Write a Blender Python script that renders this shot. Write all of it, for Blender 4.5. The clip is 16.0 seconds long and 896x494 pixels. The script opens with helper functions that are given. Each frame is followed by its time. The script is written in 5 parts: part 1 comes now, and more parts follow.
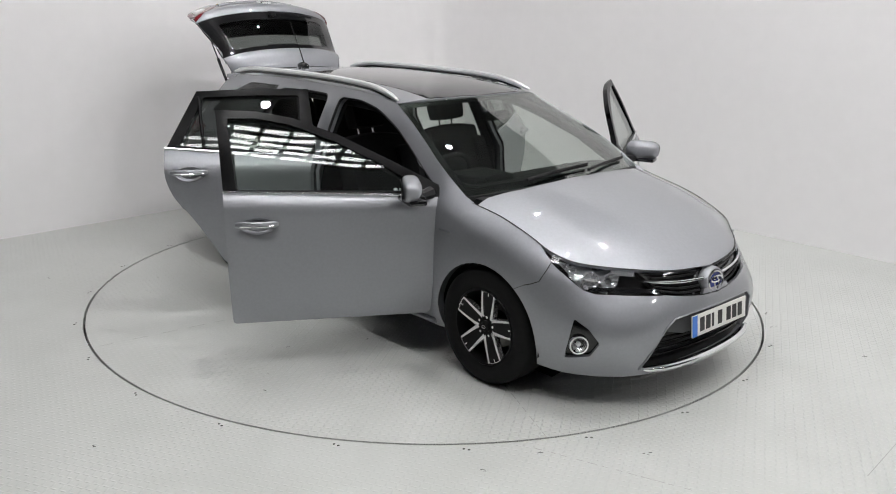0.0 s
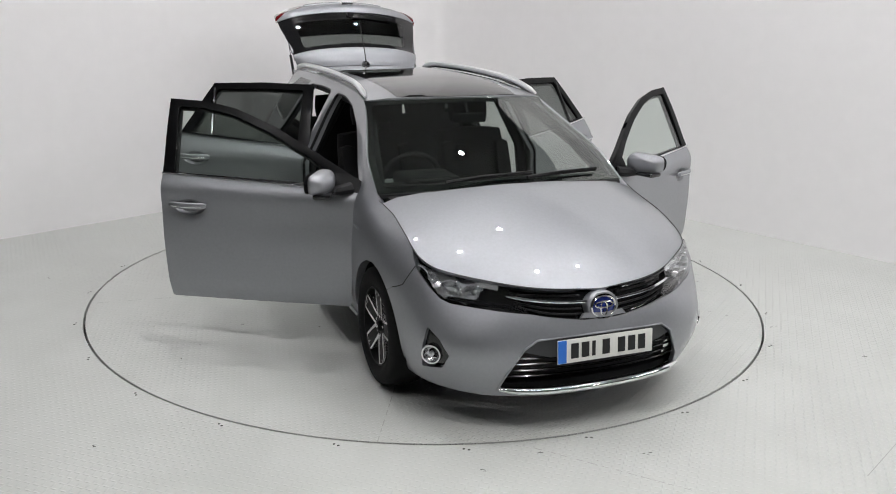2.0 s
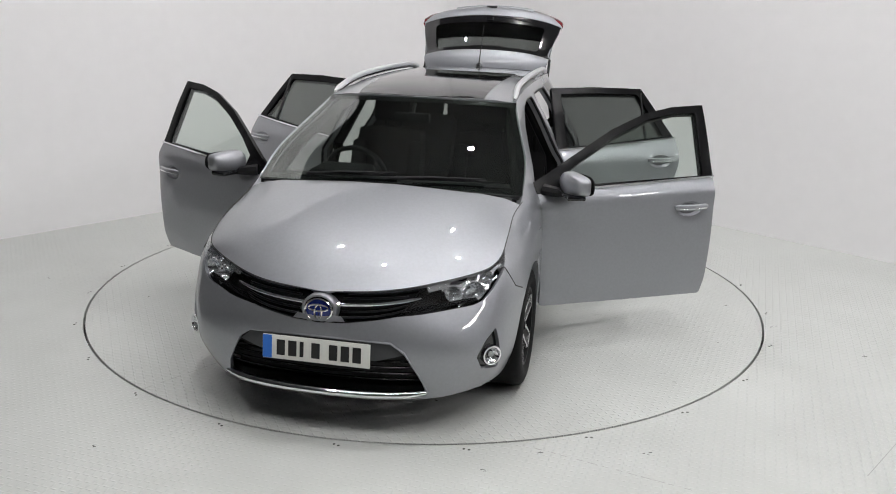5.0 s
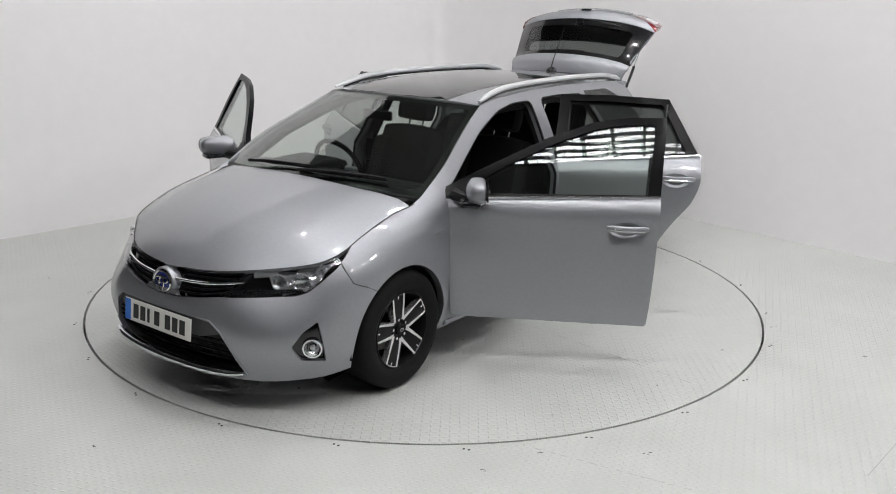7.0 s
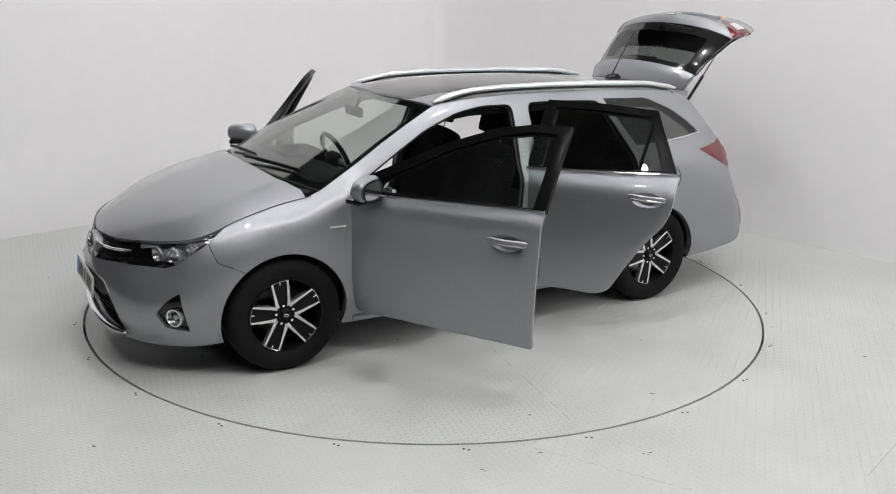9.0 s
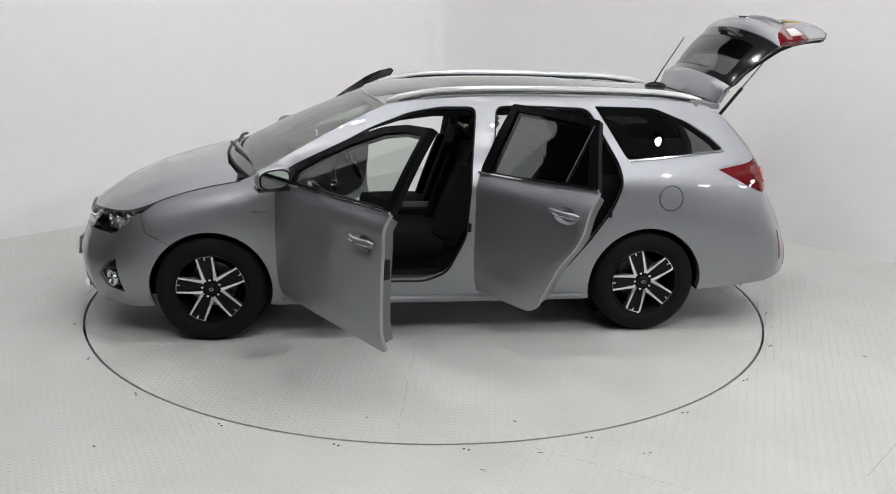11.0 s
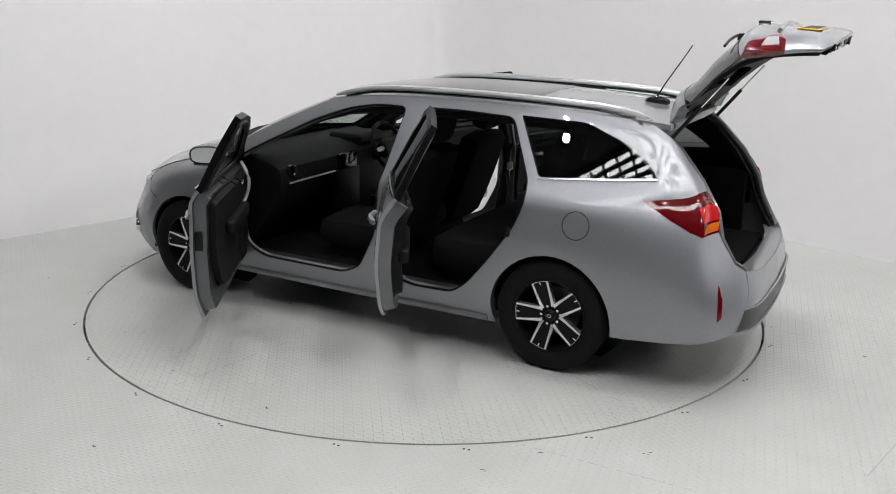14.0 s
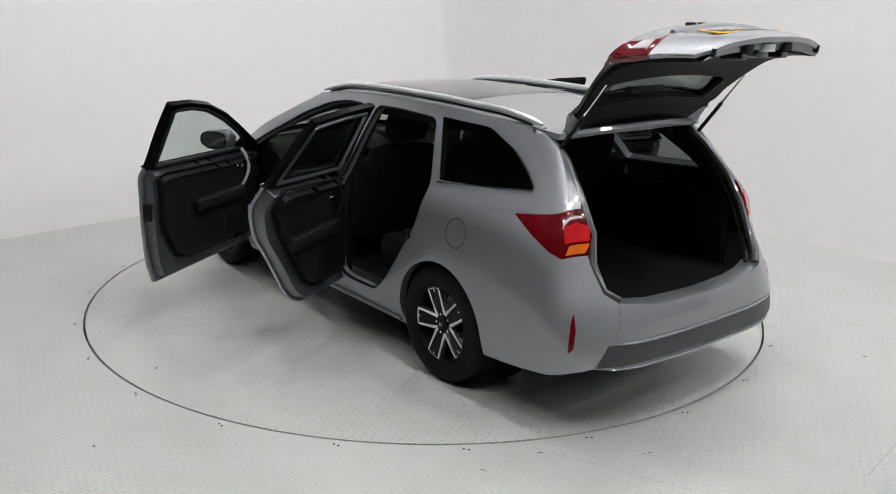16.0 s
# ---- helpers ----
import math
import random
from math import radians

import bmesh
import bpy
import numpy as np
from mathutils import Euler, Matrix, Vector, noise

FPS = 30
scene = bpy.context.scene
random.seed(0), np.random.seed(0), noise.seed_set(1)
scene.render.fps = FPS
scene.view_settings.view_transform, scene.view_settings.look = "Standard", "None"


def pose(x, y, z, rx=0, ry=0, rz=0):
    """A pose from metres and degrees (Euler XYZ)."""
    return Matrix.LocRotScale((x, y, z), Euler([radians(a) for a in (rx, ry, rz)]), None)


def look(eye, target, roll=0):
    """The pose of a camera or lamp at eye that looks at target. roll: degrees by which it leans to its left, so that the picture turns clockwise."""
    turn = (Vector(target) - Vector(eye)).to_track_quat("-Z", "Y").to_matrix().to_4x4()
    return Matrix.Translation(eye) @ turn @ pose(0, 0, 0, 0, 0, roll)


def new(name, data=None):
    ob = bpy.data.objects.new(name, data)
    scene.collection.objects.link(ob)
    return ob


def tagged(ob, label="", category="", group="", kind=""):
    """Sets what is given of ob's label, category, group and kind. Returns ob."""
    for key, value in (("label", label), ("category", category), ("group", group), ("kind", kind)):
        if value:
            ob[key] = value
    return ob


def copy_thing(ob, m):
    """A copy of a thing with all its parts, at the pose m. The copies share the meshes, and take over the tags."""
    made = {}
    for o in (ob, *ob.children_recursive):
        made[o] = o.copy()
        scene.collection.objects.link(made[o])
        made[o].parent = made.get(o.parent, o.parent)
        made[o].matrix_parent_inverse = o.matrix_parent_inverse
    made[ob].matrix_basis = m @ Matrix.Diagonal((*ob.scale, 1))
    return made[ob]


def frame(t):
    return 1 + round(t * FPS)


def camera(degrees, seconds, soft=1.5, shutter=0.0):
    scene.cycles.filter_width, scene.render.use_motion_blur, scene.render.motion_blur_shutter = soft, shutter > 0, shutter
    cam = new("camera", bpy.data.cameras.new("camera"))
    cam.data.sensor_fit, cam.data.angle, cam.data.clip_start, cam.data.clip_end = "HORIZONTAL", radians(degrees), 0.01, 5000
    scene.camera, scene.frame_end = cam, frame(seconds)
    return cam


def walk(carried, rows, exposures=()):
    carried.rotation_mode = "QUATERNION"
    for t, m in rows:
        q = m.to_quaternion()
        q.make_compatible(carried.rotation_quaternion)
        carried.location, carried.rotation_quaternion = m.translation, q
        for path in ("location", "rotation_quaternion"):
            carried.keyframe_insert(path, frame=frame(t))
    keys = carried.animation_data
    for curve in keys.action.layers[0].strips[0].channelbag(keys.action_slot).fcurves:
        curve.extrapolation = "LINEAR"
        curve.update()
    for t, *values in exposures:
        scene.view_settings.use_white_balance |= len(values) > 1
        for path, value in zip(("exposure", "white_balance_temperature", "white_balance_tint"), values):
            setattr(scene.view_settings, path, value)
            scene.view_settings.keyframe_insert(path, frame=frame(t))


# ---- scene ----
from mathutils.geometry import delaunay_2d_cdt as cdt

EXPO = 0.38
LAMP = 11.0
SPOT = 900.0
FLOOD = 50.0

# ---- camera: stands still; the turntable turns the car before it ----
cam = camera(53.28, 16.0, soft=1.0)
EYE = pose(0, -5.946, 2.012) @ pose(0, 0, 0, 0, 0, -1.338) @ pose(0, 0, 0, 74.0) @ pose(0, 0, 0, 0, 0, 1.315)
walk(cam, [(0.0, EYE), (16.0, EYE)], exposures=[(0.0, EXPO), (16.0, EXPO)])

# heading of the turntable, degrees, by time
TURN = [(0.0, -48.1), (0.25, -49.4), (0.5, -51.55), (0.75, -54.2), (1.0, -57.0), (2.0, -68.6), (3.0, -80.28), (4.0, -92.0),
        (6.5, -121.5), (8.0, -139.1), (9.0, -150.8), (11.5, -179.85), (13.0, -197.35), (14.5, -214.9), (16.0, -232.3)]
OFF = (0.052, 0.031)      # the middle of the wheelbase, off the turntable's centre
R_TABLE = 2.2385

# ---- world and lamps' strengths ----
world = bpy.data.worlds.new("world")
scene.world = world
world.use_nodes = True
world.node_tree.nodes["Background"].inputs[0].default_value = (0.9, 0.95, 1.0, 1)
world.node_tree.nodes["Background"].inputs[1].default_value = 0.02


# ---- materials ----
def nodes_of(name):
    m = bpy.data.materials.new(name)
    m.use_nodes = True
    nt = m.node_tree
    return m, nt, nt.nodes["Principled BSDF"]


def mat(name, color, rough=0.5, metal=0.0, coat=0.0, spec=0.5, grain=0.0, grain_scale=40.0, bump=0.0, bump_scale=200.0,
        emit=None, power=0.0, trans=0.0, ior=1.45, coat_rough=0.04):
    """A procedural material: base colour with two scales of variation, and fine relief."""
    m, nt, b = nodes_of(name)
    b.inputs["Base Color"].default_value = (*color, 1)
    b.inputs["Roughness"].default_value = rough
    b.inputs["Metallic"].default_value = metal
    b.inputs["Coat Weight"].default_value = coat
    b.inputs["Coat Roughness"].default_value = coat_rough
    b.inputs["Specular IOR Level"].default_value = spec
    b.inputs["Transmission Weight"].default_value = trans
    b.inputs["IOR"].default_value = ior
    if emit:
        b.inputs["Emission Color"].default_value = (*emit, 1)
        b.inputs["Emission Strength"].default_value = power
    co = nt.nodes.new("ShaderNodeTexCoord")
    if grain:
        n1 = nt.nodes.new("ShaderNodeTexNoise")
        n1.inputs["Scale"].default_value = grain_scale
        n1.inputs["Detail"].default_value = 6
        n2 = nt.nodes.new("ShaderNodeTexNoise")
        n2.inputs["Scale"].default_value = grain_scale / 14
        n2.inputs["Detail"].default_value = 3
        add = nt.nodes.new("ShaderNodeMath")
        add.operation = "ADD"
        ramp = nt.nodes.new("ShaderNodeMapRange")
        ramp.inputs["From Min"].default_value, ramp.inputs["From Max"].default_value = 0.6, 1.4
        ramp.inputs["To Min"].default_value, ramp.inputs["To Max"].default_value = 1 - grain, 1 + grain
        mul = nt.nodes.new("ShaderNodeVectorMath")
        mul.operation = "SCALE"
        mul.inputs[0].default_value = color
        for n in (n1, n2):
            nt.links.new(co.outputs["Object"], n.inputs["Vector"])
        nt.links.new(n1.outputs["Fac"], add.inputs[0])
        nt.links.new(n2.outputs["Fac"], add.inputs[1])
        nt.links.new(add.outputs[0], ramp.inputs["Value"])
        nt.links.new(ramp.outputs[0], mul.inputs["Scale"])
        nt.links.new(mul.outputs[0], b.inputs["Base Color"])
    if bump:
        n3 = nt.nodes.new("ShaderNodeTexNoise")
        n3.inputs["Scale"].default_value = bump_scale
        n3.inputs["Detail"].default_value = 4
        bp = nt.nodes.new("ShaderNodeBump")
        bp.inputs["Strength"].default_value = bump
        bp.inputs["Distance"].default_value = 0.002
        nt.links.new(co.outputs["Object"], n3.inputs["Vector"])
        nt.links.new(n3.outputs["Fac"], bp.inputs["Height"])
        nt.links.new(bp.outputs[0], b.inputs["Normal"])
    return m


def glass_mat(name, tint, rough=0.0, sheen=0.048):
    """Thin tinted pane: see-through with a mirror sheen that grows at grazing angles."""
    m = bpy.data.materials.new(name)
    m.use_nodes = True
    nt = m.node_tree
    nt.nodes.clear()
    out = nt.nodes.new("ShaderNodeOutputMaterial")
    mix = nt.nodes.new("ShaderNodeMixShader")
    tr = nt.nodes.new("ShaderNodeBsdfTransparent")
    tr.inputs[0].default_value = (*tint, 1)
    gl = nt.nodes.new("ShaderNodeBsdfGlossy")
    gl.inputs["Roughness"].default_value = rough
    lw = nt.nodes.new("ShaderNodeLayerWeight")
    lw.inputs["Blend"].default_value = 0.5
    pw = nt.nodes.new("ShaderNodeMath")
    pw.operation = "POWER"
    pw.inputs[1].default_value = 4.0
    ma = nt.nodes.new("ShaderNodeMath")
    ma.operation = "MULTIPLY_ADD"
    ma.inputs[1].default_value, ma.inputs[2].default_value = 0.85, sheen
    nt.links.new(lw.outputs["Facing"], pw.inputs[0])
    nt.links.new(pw.outputs[0], ma.inputs[0])
    nt.links.new(ma.outputs[0], mix.inputs[0])
    nt.links.new(tr.outputs[0], mix.inputs[1])
    nt.links.new(gl.outputs[0], mix.inputs[2])
    nt.links.new(mix.outputs[0], out.inputs[0])
    return m


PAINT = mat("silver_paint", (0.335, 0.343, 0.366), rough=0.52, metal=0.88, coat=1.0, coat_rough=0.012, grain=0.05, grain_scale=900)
# the body's silver for jambs and inner panels, their shade put into the colour
PAINT_SHADED = mat("silver_paint_shaded", (0.15, 0.153, 0.163), rough=0.38, metal=0.85, coat=0.6, grain=0.06, grain_scale=300)
BLACK = mat("black_plastic", (0.008, 0.008, 0.009), rough=0.42, spec=0.25, grain=0.2, grain_scale=60, bump=0.15, bump_scale=600)
GLOSS = mat("gloss_black", (0.008, 0.008, 0.009), rough=0.12, coat=0.4, grain=0.1)
FRAME = mat("satin_black_frame", (0.004, 0.004, 0.0045), rough=0.24, spec=0.10, grain=0.15, grain_scale=50)
ROOFGLASS = mat("dark_roof_glass", (0.006, 0.006, 0.0065), rough=0.03, spec=0.5, coat=0.5, grain=0.05)
RUBBER = mat("tyre_rubber", (0.008, 0.008, 0.0082), rough=0.7, spec=0.18, grain=0.25, grain_scale=50, bump=0.2, bump_scale=300)
TRIM = mat("soft_trim", (0.006, 0.006, 0.007), rough=0.58, spec=0.25, grain=0.2, grain_scale=30, bump=0.25, bump_scale=500)
FABRIC = mat("seat_fabric", (0.006, 0.006, 0.0066), rough=0.9, spec=0.2, grain=0.3, grain_scale=120, bump=0.5, bump_scale=900)
CARPET = mat("carpet", (0.007, 0.007, 0.0073), rough=0.95, spec=0.1, grain=0.35, grain_scale=150, bump=0.6, bump_scale=1200)
CHROME = mat("chrome", (0.82, 0.83, 0.85), rough=0.08, metal=1.0, grain=0.03)
SATIN = mat("satin_silver", (0.74, 0.75, 0.76), rough=0.30, metal=0.6, grain=0.03, grain_scale=200)
MACHINED = mat("machined_alloy", (0.78, 0.78, 0.79), rough=0.24, metal=0.85, grain=0.04, grain_scale=400)
DARKALLOY = mat("dark_alloy", (0.006, 0.006, 0.0065), rough=0.45, spec=0.2, coat=0.0, grain=0.12, grain_scale=60)
STEEL = mat("brake_steel", (0.22, 0.21, 0.2), rough=0.4, metal=0.9, grain=0.2, grain_scale=80)
GLASS = glass_mat("window_glass", (0.86, 0.90, 0.875))
SCREEN = glass_mat("windscreen_glass", (0.76, 0.80, 0.77), sheen=0.075)
PRIVACY = glass_mat("dark_glass", (0.42, 0.44, 0.43))
LENS = glass_mat("clear_lens", (0.97, 0.975, 0.98))
REDLENS = mat("red_lens", (0.13, 0.003, 0.006), rough=0.08, coat=1.0, grain=0.18, grain_scale=70)
REDCORE = mat("red_lamp_core", (0.62, 0.02, 0.025), rough=0.1, coat=1.0, grain=0.25, grain_scale=120)
ORANGE = mat("amber_lens", (0.75, 0.16, 0.02), rough=0.15, coat=0.7, grain=0.15, grain_scale=90)
REFLECTOR = mat("lamp_reflector", (0.8, 0.81, 0.83), rough=0.15, metal=0.85, grain=0.06, grain_scale=60)
MIRROR = mat("mirror_glass", (0.85, 0.86, 0.87), rough=0.02, metal=1.0)
PLATE = mat("plate_white", (0.72, 0.72, 0.68), rough=0.35, coat=0.3, grain=0.03, grain_scale=60)
PLATEBAR = mat("plate_black", (0.012, 0.012, 0.012), rough=0.4, grain=0.1)
BLUE = mat("plate_blue", (0.02, 0.16, 0.62), rough=0.35, coat=0.3, grain=0.05)
BADGEBLUE = mat("badge_blue", (0.02, 0.035, 0.20), rough=0.15, coat=0.8, grain=0.1)


# ---- mesh tools ----
def link(name, verts, faces, material, parent=None, m=None, label="", smooth=35, flip=False):
    """One mesh object under a thing or a part."""
    me = bpy.data.meshes.new(name)
    me.from_pydata([tuple(v) for v in verts], [], [tuple(reversed(f)) if flip else tuple(f) for f in faces])
    me.materials.append(material)
    me.validate()
    if smooth:
        me.polygons.foreach_set("use_smooth", [True] * len(me.polygons))
        me.set_sharp_from_angle(angle=radians(smooth))
    ob = new(name, me)
    if parent is not None:
        ob.parent = parent
    if m is not None:
        ob.matrix_basis = m
    if label:
        tagged(ob, label)
    return ob


def part(name, bm, material, parent, label="", m=None, smooth=35):
    """Links a bmesh as one mesh object under a thing or a part."""
    bmesh.ops.recalc_face_normals(bm, faces=bm.faces)
    me = bpy.data.meshes.new(name)
    bm.to_mesh(me)
    bm.free()
    me.materials.append(material)
    if smooth:
        me.polygons.foreach_set("use_smooth", [True] * len(me.polygons))
        me.set_sharp_from_angle(angle=radians(smooth))
    ob = new(name, me)
    if parent is not None:
        ob.parent = parent
    if m is not None:
        ob.matrix_basis = m
    if label:
        tagged(ob, label)
    return ob


def boxed(x0, x1, y0, y1, z0, z1, bevel=0.01, seg=2):
    """A bmesh box with rounded edges."""
    bm = bmesh.new()
    bmesh.ops.create_cube(bm, size=1.0, matrix=Matrix.Translation(((x0 + x1) / 2, (y0 + y1) / 2, (z0 + z1) / 2)) @ Matrix.Diagonal((x1 - x0, y1 - y0, z1 - z0, 1)))
    if bevel:
        bmesh.ops.bevel(bm, geom=bm.edges[:], offset=bevel, segments=seg, profile=0.6, affect="EDGES")
    return bm


def tube(path, r, n=8, closed=False, flat=1.0):
    """A bmesh tube along a list of points. r: a radius or one for each point."""
    bm = bmesh.new()
    pts = [Vector(p) for p in path]
    rs = r if isinstance(r, (list, tuple)) else [r] * len(pts)
    rings = []
    for i, p in enumerate(pts):
        a = pts[i - 1] if (i or closed) else p
        b = pts[(i + 1) % len(pts)] if (i < len(pts) - 1 or closed) else p
        d = (b - a).normalized()
        up = Vector((0, 0, 1)) if abs(d.z) < 0.95 else Vector((0, 1, 0))
        e1 = d.cross(up).normalized()
        e2 = e1.cross(d)
        rings.append([bm.verts.new(p + rs[i] * (math.cos(2 * math.pi * k / n) * e1 + flat * math.sin(2 * math.pi * k / n) * e2)) for k in range(n)])
    for i in range(len(rings) - (0 if closed else 1)):
        a, b = rings[i], rings[(i + 1) % len(rings)]
        for k in range(n):
            bm.faces.new((a[k], a[(k + 1) % n], b[(k + 1) % n], b[k]))
    if not closed:
        bm.faces.new(rings[0])
        bm.faces.new(rings[-1])
    return bm


def lathe(profile, n=48, axis="y"):
    """A bmesh turned from (radius, along) pairs round the axis."""
    bm = bmesh.new()
    rings = []
    for r, a in profile:
        ring = []
        for k in range(n):
            c, s = r * math.cos(2 * math.pi * k / n), r * math.sin(2 * math.pi * k / n)
            ring.append(bm.verts.new({"y": (c, a, s), "x": (a, c, s), "z": (c, s, a)}[axis]))
        rings.append(ring)
    for a, b in zip(rings, rings[1:]):
        for k in range(n):
            bm.faces.new((a[k], a[(k + 1) % n], b[(k + 1) % n], b[k]))
    return bm


def hermite(xs, ys, x):
    """A smooth curve through (xs, ys); ys may have columns, one for each x, too."""
    xs = np.asarray(xs, float)
    ys = np.asarray(ys, float)
    x = np.clip(np.asarray(x, float), xs[0], xs[-1])
    i = np.clip(np.searchsorted(xs, x, side="right") - 1, 0, len(xs) - 2)
    d = np.diff(ys, axis=0) / (np.diff(xs) if ys.ndim == 1 else np.diff(xs)[:, None])
    t = np.empty_like(ys)
    t[0], t[-1] = d[0], d[-1]
    w = np.diff(xs)
    w0, w1 = (w[1:], w[:-1]) if ys.ndim == 1 else (w[1:, None], w[:-1, None])
    t[1:-1] = (w0 * d[:-1] + w1 * d[1:]) / (w0 + w1)
    h = xs[i + 1] - xs[i]
    u = (x - xs[i]) / h
    if ys.ndim == 1:
        y0, y1, t0, t1 = ys[i], ys[i + 1], t[i], t[i + 1]
    else:
        k = np.arange(ys.shape[1])
        y0, y1, t0, t1 = ys[i, k], ys[i + 1, k], t[i, k], t[i + 1, k]
    return (2 * u**3 - 3 * u**2 + 1) * y0 + (u**3 - 2 * u**2 + u) * h * t0 + (3 * u**2 - 2 * u**3) * y1 + (u**3 - u**2) * h * t1


def spline(xs, ys, x):
    """A curve of even curvature through (xs, ys); ys may have columns, one for each x, too."""
    xs, ys = np.asarray(xs, float), np.asarray(ys, float)
    x = np.clip(np.asarray(x, float), xs[0], xs[-1])
    n, h = len(xs), np.diff(xs)
    A, B = np.eye(n), np.zeros((n, n))
    for i in range(1, n - 1):
        A[i, i - 1:i + 2] = h[i - 1], 2 * (h[i - 1] + h[i]), h[i]
        B[i, i - 1:i + 2] = 6 / h[i - 1], -6 / h[i - 1] - 6 / h[i], 6 / h[i]
    m = np.linalg.solve(A, B) @ ys
    i = np.clip(np.searchsorted(xs, x, side="right") - 1, 0, n - 2)
    a, b, w = xs[i + 1] - x, x - xs[i], h[i]
    if ys.ndim == 1:
        y0, y1, m0, m1 = ys[i], ys[i + 1], m[i], m[i + 1]
    else:
        k = np.arange(ys.shape[1])
        y0, y1, m0, m1 = ys[i, k], ys[i + 1, k], m[i, k], m[i + 1, k]
    return (m0 * a**3 + m1 * b**3) / (6 * w) + (y0 / w - m0 * w / 6) * a + (y1 / w - m1 * w / 6) * b


def fillet(poly, r=0.03, n=4):
    """The polygon with rounded corners."""
    res = []
    rs = r if isinstance(r, (list, tuple)) else [r] * len(poly)
    for i, p in enumerate(poly):
        p, a, b = Vector(p), Vector(poly[i - 1]), Vector(poly[(i + 1) % len(poly)])
        ra = min(rs[i], 0.45 * (a - p).length, 0.45 * (b - p).length)
        if ra < 1e-4:
            res.append(tuple(p))
            continue
        p0, p1 = p + (a - p).normalized() * ra, p + (b - p).normalized() * ra
        for k in range(n + 1):
            u = k / n
            res.append(tuple((1 - u) ** 2 * p0 + 2 * u * (1 - u) * p + u * u * p1))
    return res


def smooth_loop(pts, per=5):
    """A closed smooth loop through a few points."""
    n = len(pts)
    res = []
    for i in range(n):
        p0, p1, p2, p3 = (np.array(pts[(i + k) % n], float) for k in (-1, 0, 1, 2))
        for k in range(per):
            u = k / per
            res.append(tuple(0.5 * (2 * p1 + (p2 - p0) * u + (2 * p0 - 5 * p1 + 4 * p2 - p3) * u * u + (3 * p1 - p0 - 3 * p2 + p3) * u**3)))
    return res


def resample(poly, step):
    res = []
    for i, p in enumerate(poly):
        a, b = np.array(p, float), np.array(poly[(i + 1) % len(poly)], float)
        n = max(1, int(round(np.hypot(*(b - a)) / step)))
        res += [tuple(a + (b - a) * k / n) for k in range(n)]
    return res


def inside(poly, q):
    """Which of the points q lie in the polygon."""
    p = np.array(poly, float)
    a, b = p, np.roll(p, -1, 0)
    x, y = q[:, 0, None], q[:, 1, None]
    cross = (a[:, 1] > y) != (b[:, 1] > y)
    with np.errstate(divide="ignore", invalid="ignore"):
        xi = a[:, 0] + (y - a[:, 1]) * (b[:, 0] - a[:, 0]) / (b[:, 1] - a[:, 1])
    return (np.sum(cross & (x < xi), 1) % 2) == 1


def far_from(poly, q, d):
    p = np.array(poly, float)
    a, b = p, np.roll(p, -1, 0)
    ab = b - a
    t = np.clip(((q[:, None] - a) * ab).sum(2) / np.maximum((ab**2).sum(1), 1e-12), 0, 1)
    return (np.hypot(*np.moveaxis(q[:, None] - a - t[..., None] * ab, 2, 0)) > d).all(1)


def flat_mesh(outline, holes=(), step=0.04, creases=()):
    """Triangles of a plane figure with holes, on an even grid."""
    loops = [resample(lp, step) for lp in (outline, *holes)]
    o = np.array(loops[0])
    lo, hi = o.min(0), o.max(0)
    gx, gy = np.meshgrid(np.arange(lo[0], hi[0], step), np.arange(lo[1], hi[1], step))
    q = np.stack([gx.ravel() + 0.003, gy.ravel() + 0.002], 1)
    if len(q):
        q = q[inside(loops[0], q)]
    for h in loops[1:]:
        if len(q):
            q = q[~inside(h, q)]
    for lp in loops:
        if len(q):
            q = q[far_from(lp, q, step * 0.45)]
    pts, edges = [], []
    for line in creases:
        n = max(2, int(round((line[-1][0] - line[0][0]) / step)) + 1)
        xs = np.linspace(line[0][0], line[-1][0], n)
        c = np.stack([xs, np.interp(xs, [a for a, _ in line], [b for _, b in line])], 1)
        ok = inside(loops[0], c) & far_from(loops[0], c, step * 0.3)
        for h in loops[1:]:
            ok &= ~inside(h, c) & far_from(h, c, step * 0.3)
        if len(q):
            q = q[(np.hypot(*np.moveaxis(q[:, None] - c, 2, 0)) > step * 0.55).all(1)]
        for k in range(n):
            if ok[k]:
                pts.append(Vector(c[k]))
                if k and ok[k - 1]:
                    edges.append((len(pts) - 2, len(pts) - 1))
    for lp in loops:
        n = len(pts)
        pts += [Vector(p) for p in lp]
        edges += [(n + k, n + (k + 1) % len(lp)) for k in range(len(lp))]
    pts += [Vector(p) for p in q]
    v, _, f, *_ = cdt(pts, edges, [], 0, 1e-6)
    v = np.array([tuple(p) for p in v])
    f = [t for t in f if len(t) == 3]
    c = np.array([v[list(t)].mean(0) for t in f])
    keep = inside(loops[0], c)
    for h in loops[1:]:
        keep &= ~inside(h, c)
    return v, [t for t, k in zip(f, keep) if k]


